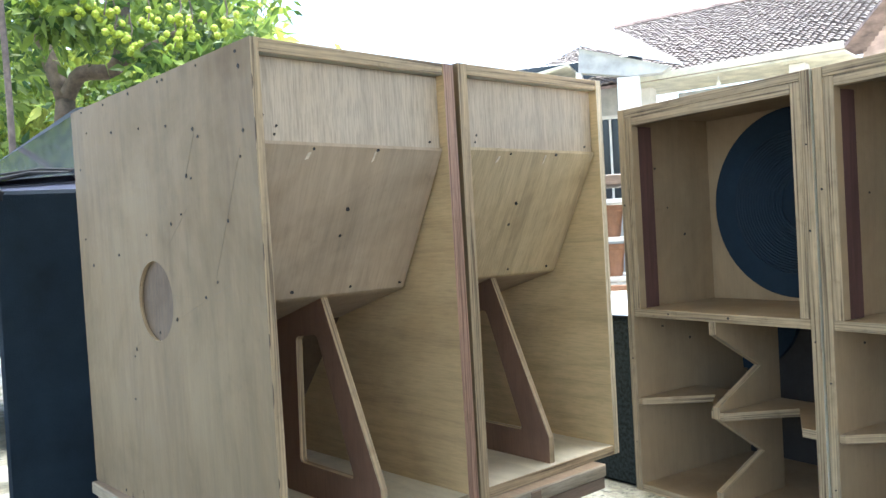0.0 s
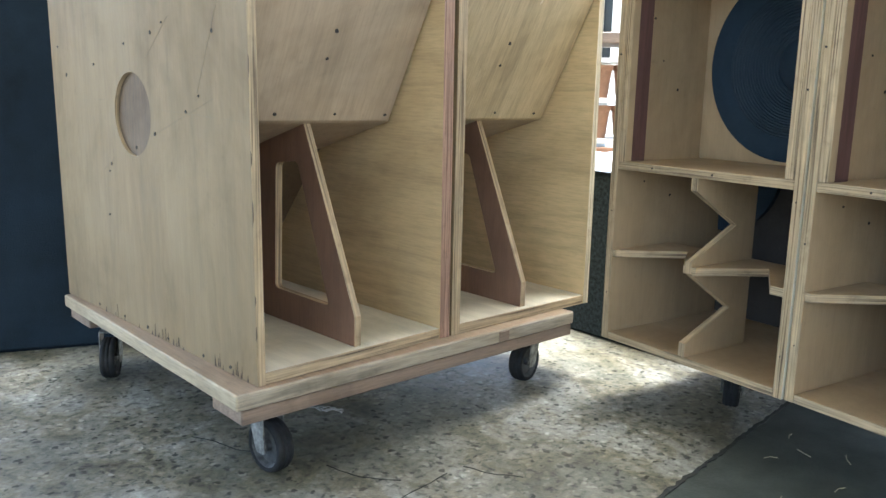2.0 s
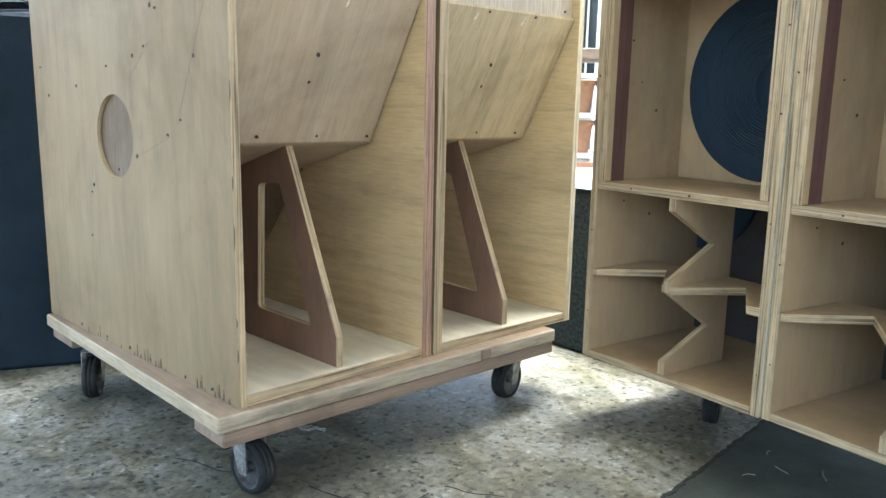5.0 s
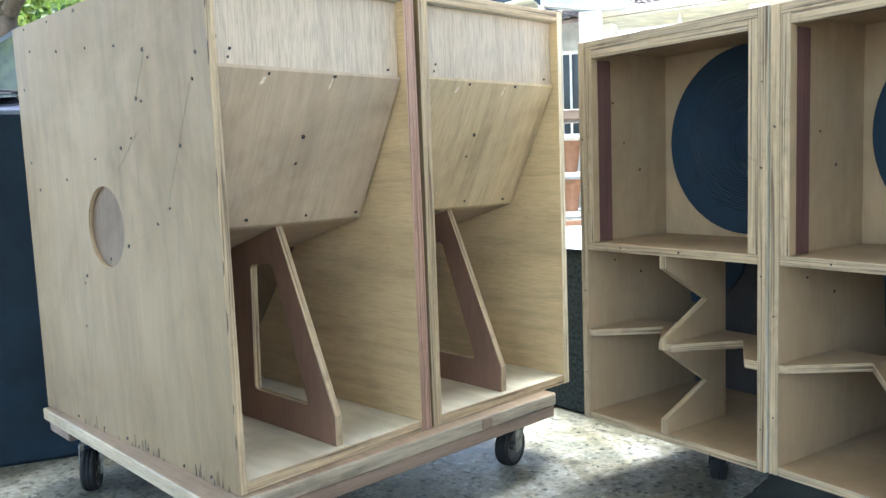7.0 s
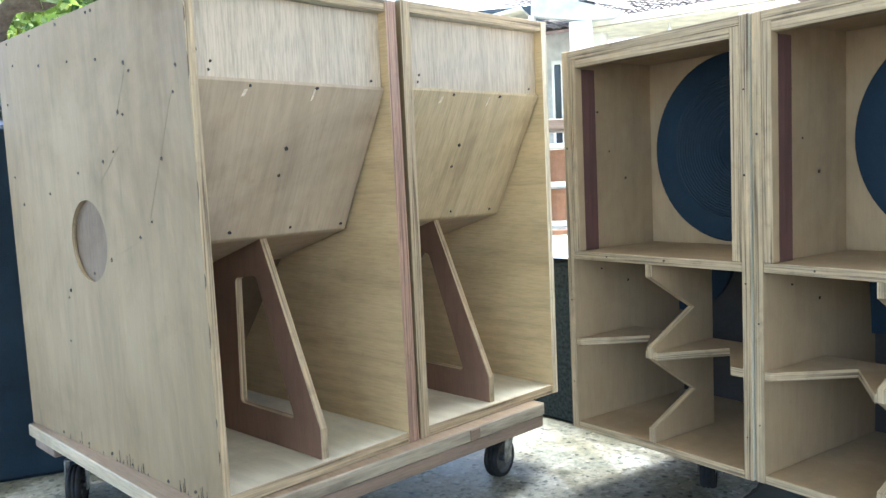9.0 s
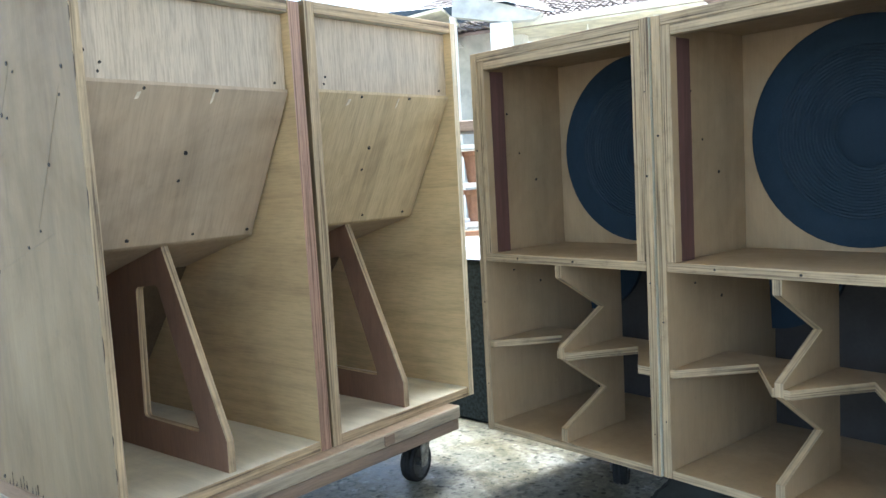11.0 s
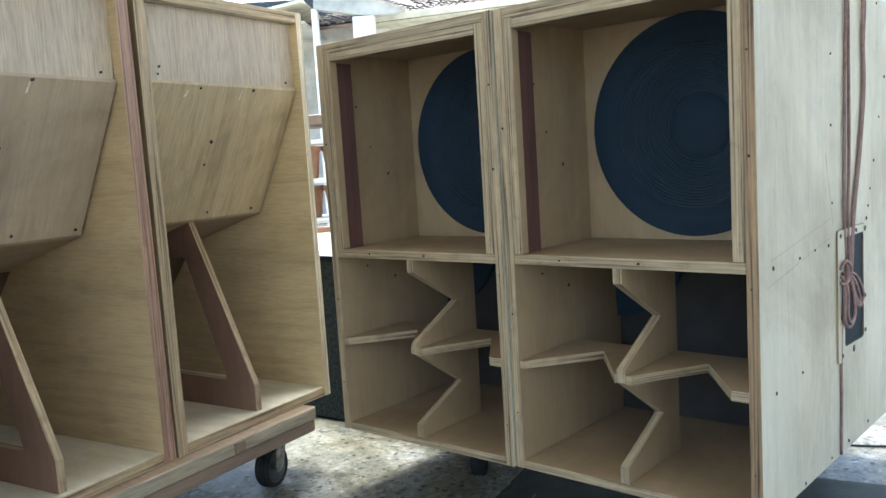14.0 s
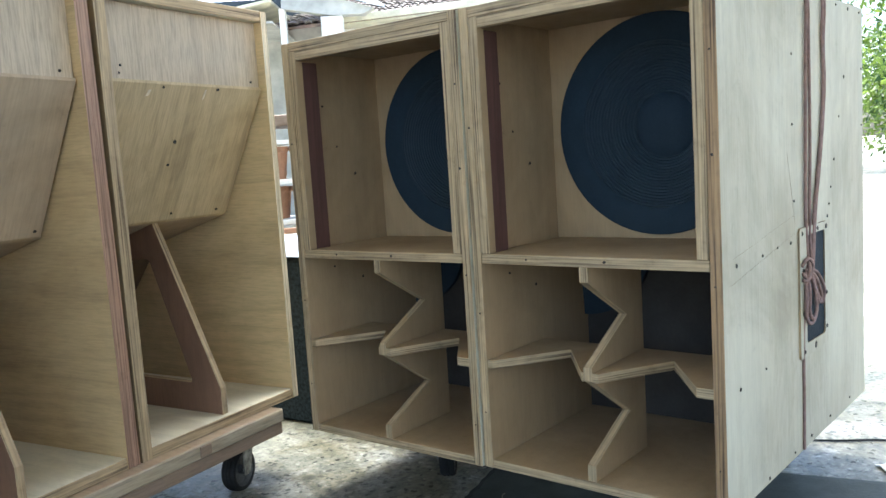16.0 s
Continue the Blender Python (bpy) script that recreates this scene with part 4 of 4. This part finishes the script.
tree(pose(0, 0, 0), [(b2[0], b2[1], -0.03, 0.024), (*toward(15.1, 6, 5.9), 0.022), (*toward(15.0, 14, 5.9), 0.02), (*toward(14.6, 22, 5.9), 0.018)], [], [(*toward(14.8, 18, 5.9), 0.4)] + [(*toward(14.6, 22, 5.9), 0.5)], 0.18, 60, LEAF, "slim young tree with a straight thin trunk", 4)
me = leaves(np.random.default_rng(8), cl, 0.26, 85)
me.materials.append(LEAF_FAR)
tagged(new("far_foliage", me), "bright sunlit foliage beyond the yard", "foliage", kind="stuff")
cl = [(*toward(rng.uniform(84, 104), rng.uniform(-0.3, 11), rng.uniform(19, 24)), rng.uniform(0.7, 1.3)) for _ in range(70)]
b3 = toward(97, 0, 21)
tree(pose(0, 0, 0), [(b3[0], b3[1], -0.03, 0.2), (*toward(97.3, 5, 21), 0.15), (*toward(97, 10, 21), 0.1)], [[(*toward(97.3, 5, 21), 0.1), (*toward(94, 8, 21), 0.07), (*toward(91, 10, 21), 0.04)]],
     cl, 0.17, 330, LEAF, "dense green tree across the bright yard", 6)

# ---- house across the yard ----
H0 = EYE + Vector((13 * math.sin(radians(63)), 13 * math.cos(radians(63)), 0))
HL = H0 + Vector((-1.5 * math.cos(radians(-63)), -1.5 * math.sin(radians(-63)), 0)) + Vector((1.5 * math.cos(radians(-80)), 1.5 * math.sin(radians(-80)), 0))
house = thing("house", pose(HL.x, HL.y, -0.03, 0, 0, -80), "low house with weathered clay tile roof and pale eaves", "house")
part("wall", box(-1.2, 1.5, 1.2, 1.4, 0, 3.0, 0.01), CEMENT, house)
part("eave_board", box(-1.55, 1.56, -0.03, 0.0, 3.06, 3.165, 0.004), CREAM, house)
part("soffit", plate([(-1.55, 0.0), (1.56, 0.0), (1.62, 1.2), (-1.55, 1.2)], [], lambda x, y: (x, y, 3.02 + 0.0 * y), (0, 0, 0.03)), [CREAM, CREAM], house, "cream boarded underside of the eaves")
part("roof_deck", plate([(0.0, 3.10), (6.6, 5.646), (9.2, 4.6), (9.2, 4.55), (6.6, 5.596), (0.0, 3.05)], [], lambda y, z: (-4.7, y, z), (6.25, 0, 0)), [TILE, TILE], house)
for x in (-1.54, 0.77):
    part("column", box(x, x + 0.23, 0.3, 0.55, 0, 3.02, 0.01), WHITE, house)
for x in (-0.4,):
    w = part("window", box(x, x + 0.9, 1.17, 1.2, 0.9, 2.2, 0.005), DARKGLASS, house)
    part("window_frame", plate([(x - 0.06, 0.84), (x + 0.96, 0.84), (x + 0.96, 2.26), (x - 0.06, 2.26)], [[(x, 0.9), (x + 0.9, 0.9), (x + 0.9, 2.2), (x, 2.2)]], lambda a, b: (a, 1.15, b), (0, 0.05, 0)), [WHITE, WHITE], w)
# barrel tiles, laid in rows up the slope
bm = bmesh.new()
rng = np.random.default_rng(2)
sl = math.atan2(1.62, 4.2)
for r in range(55):
    for k in range(49):
        d0 = r * 0.128
        x0 = -4.7 + k * 0.128 + rng.normal() * 0.006
        lift = 0.014 + rng.normal() * 0.006
        pts = []
        for e, up in ((0.0, 0.02), (0.145, 0.0)):
            for a in (0.0, 0.034, 0.065, 0.097, 0.127):
                h = lift + up + 0.03 * math.sin(math.pi * a / 0.127)
                dd = d0 + e
                pts.append(bm.verts.new((x0 + a, dd * math.cos(sl) - h * math.sin(sl), 3.10 + dd * math.sin(sl) + h * math.cos(sl))))
        for i in range(4):
            bm.faces.new((pts[i], pts[i + 1], pts[i + 6], pts[i + 5]))
        low = [bm.verts.new(p.co - Vector((0, -0.01, 0.022))) for p in pts[:5]]
        for i in range(4):
            bm.faces.new((low[i], low[i + 1], pts[i + 1], pts[i]))
m, nt, b = shader("clay_tile_rows", 0.85)
g = nt.nodes.new("ShaderNodeNewGeometry")
c = ramp(nt, g.outputs["Random Per Island"], (0.0, (0.11, 0.088, 0.075)), (0.5, (0.155, 0.125, 0.105)), (1.0, (0.21, 0.18, 0.155)))
c = mix(nt, 0.5, c, ramp(nt, noise_tex(nt, coords(nt), 5, 5), (0.3, grey(0.5)), (0.7, grey(1.0))), "MULTIPLY")
nt.links.new(c, b.inputs["Base Color"])
tagged(part("roof_tiles", bm, m, house, "rows of weathered grey-brown barrel tiles"), kind="stuff")
part("ridge_cap", tube([(-4.7, 6.6, 5.68), (1.55, 6.6, 5.68)], 0.09, 8), TILE, house)
for k in range(11):
    z = 2.98 + 0.085 * k
    part("tile_course", plate([(1.66 + 0.033 * k, z), (4.0, z), (4.0, z + 0.10), (1.69 + 0.033 * k, z + 0.10)], [], lambda x, q, k=k: (x, 0.62 + 0.12 * k - 0.1 * (q - z), q), (0, 0.03, 0)), [ORANGE, ORANGE], house, "course of newer peach-coloured tiles")
part("hanging_bulb", lathe([(0.0002, 0), (0.03, 0.02), (0.035, 0.05), (0.015, 0.09), (0.01, 0.16), (0.0002, 0.16)], 14), WHITE, house).location = (-0.23, 0.3, 2.86)

shed = thing("carport", pose(H0.x, H0.y, -0.03, 0, 0, -63), "pale concrete carport with posts and sloping metal sheet roof", "carport")
part("beam", plate([(-2.13, 3.14), (-1.39, 3.0), (-0.95, 3.0), (-0.80, 3.07), (-2.10, 3.49)], [], lambda x, z: (x, -1.05, z), (0, 0.2, 0)), [CEMENT, CEMENT], shed, "mossy cement beam")
part("sheet_roof", plate([(-2.08, 3.505), (-0.64, 3.05), (-0.64, 3.08), (-2.08, 3.535)], [], lambda x, z: (x, -1.15, z), (-1.06, 1.9, 1.0)), [SHEET, SHEET], shed, "bright metal roofing sheet")
part("side_roof", plate([(-5.0, 2.75), (-2.25, 3.22), (-2.25, 3.26), (-5.0, 2.80)], [], lambda x, z: (x, -1.2, z), (0, 1.5, 0)), [CREAM, CREAM], shed)
for x, w in ((-2.17, 0.08), (-1.577, 0.316), (-4.6, 0.2)):
    part("post", box(x, x + w, -1.04, -0.86, 0, 3.14 if -3 < x < -2 else 2.8 if x < -3 else 3.0, 0.01), WHITE, shed)
part("wall", box(-4.8, -1.4, 0.6, 0.75, 0, 3.24, 0.01), CEMENT, shed)
# added dark panel: stands in for the shade above the wall
part("lintel_shade", box(-4.8, -1.4, 0.9, 1.0, 3.0, 3.7, 0.01), DARKGLASS, shed, "dark panel put in for the shade above the wall")
part("window", box(-2.06, -1.72, 0.57, 0.6, 1.1, 2.62, 0.005), DARKGLASS, shed)
part("window_frame", plate([(-2.1, 1.04), (-1.68, 1.04), (-1.68, 2.68), (-2.1, 2.68)], [[(-2.06, 1.1), (-1.95, 1.1), (-1.95, 2.62), (-2.06, 2.62)], [(-1.915, 1.1), (-1.72, 1.1), (-1.72, 2.62), (-1.915, 2.62)]], lambda a, b: (a, 0.55, b), (0, 0.05, 0)), [WHITE, WHITE], shed)
# added slab that blocks the sun from the carport wall
part("ceiling", box(-4.8, -2.25, -1.15, 0.75, 2.93, 2.96, 0.003), CEMENT, shed, "ceiling added to keep the carport wall in shade")

# hairline cracks in the old floor
for line in ([(0.096, -0.249), (0.181, -0.213), (0.266, -0.203), (0.321, -0.195)],
             [(0.018, 0.315), (0.043, 0.265), (0.058, 0.192), (0.083, 0.158)],
             [(0.371, -0.195), (0.391, -0.258), (0.427, -0.312)],
             [(0.16, -0.001), (0.18, -0.09), (0.231, -0.156)]):
    bm = tube(smooth_path([(x, y, 0.0) for x, y in line], 5), 0.0016, 6)
    for v in bm.verts:
        v.co += Vector((0.004 * noise.noise(v.co * 40), 0.004 * noise.noise(v.co * 40 + Vector((7, 0, 0))), 0))
        v.co.z *= 0.5
    solo("floor_crack", bm, GRIME, pose(0, 0, 0.0004), "fine dark crack in the worn floor", "crack", kind="structure")

# ---- scraps on the floor ----
strings = thing("string_scrap", pose(0.33, 0.245, 0, 0, 0, -55), "small frayed grey string lying on the floor", "string")
rng = random.Random(5)
for k in range(5):
    pts = [(-0.05 + 0.0125 * i + rng.uniform(-0.004, 0.004), rng.uniform(-0.012, 0.012), 0.0025 + rng.uniform(0.0, 0.006)) for i in range(9)]
    part("fibre", tube(smooth_path(pts, 3), 0.0009, 5), CEMENT, strings, smooth=True)
for x, y, turn, length in ((0.72, -0.72, 20, 0.05), (0.86, -0.78, -12, 0.035), (0.98, -0.66, 65, 0.04), (1.02, -0.74, 30, 0.05), (0.90, -0.62, -40, 0.03), (0.60, -0.80, 75, 0.03), (1.05, -0.60, 10, 0.03)):
    solo("straw", tube([(-length / 2, 0, 0.0012), (0, length * 0.08, 0.003), (length / 2, 0, 0.0012)], 0.0011, 5), STRAW, pose(x, y, 0.002, 0, 0, turn), "short dry straw lying on the dark floor strip", "straw", "straws on the floor")
pts = [(1.62, -1.10, 0.004), (1.66, -1.30, 0.004), (1.70, -1.42, 0.004), (1.69, -1.60, 0.004), (1.76, -2.0, 0.004)]
solo("cable", tube(smooth_path(pts, 6), 0.003, 8), RUBBER, pose(0, 0, 0), "thin black cable lying on the concrete floor", "cable", smooth=True)
bm = bmesh.new()
bmesh.ops.create_grid(bm, x_segments=6, y_segments=5, size=0.5)
for v in bm.verts:
    v.co = Vector((v.co.x * 0.05, v.co.y * 0.035, 0.004 + 0.006 * noise.noise(v.co * 3)))
bmesh.ops.solidify(bm, geom=list(bm.faces), thickness=0.0012)
solo("paper_scrap", bm, WHITE, pose(1.50, -1.42, 0.003, 0, 0, 30), "crumpled scrap of white paper on the floor", "paper")
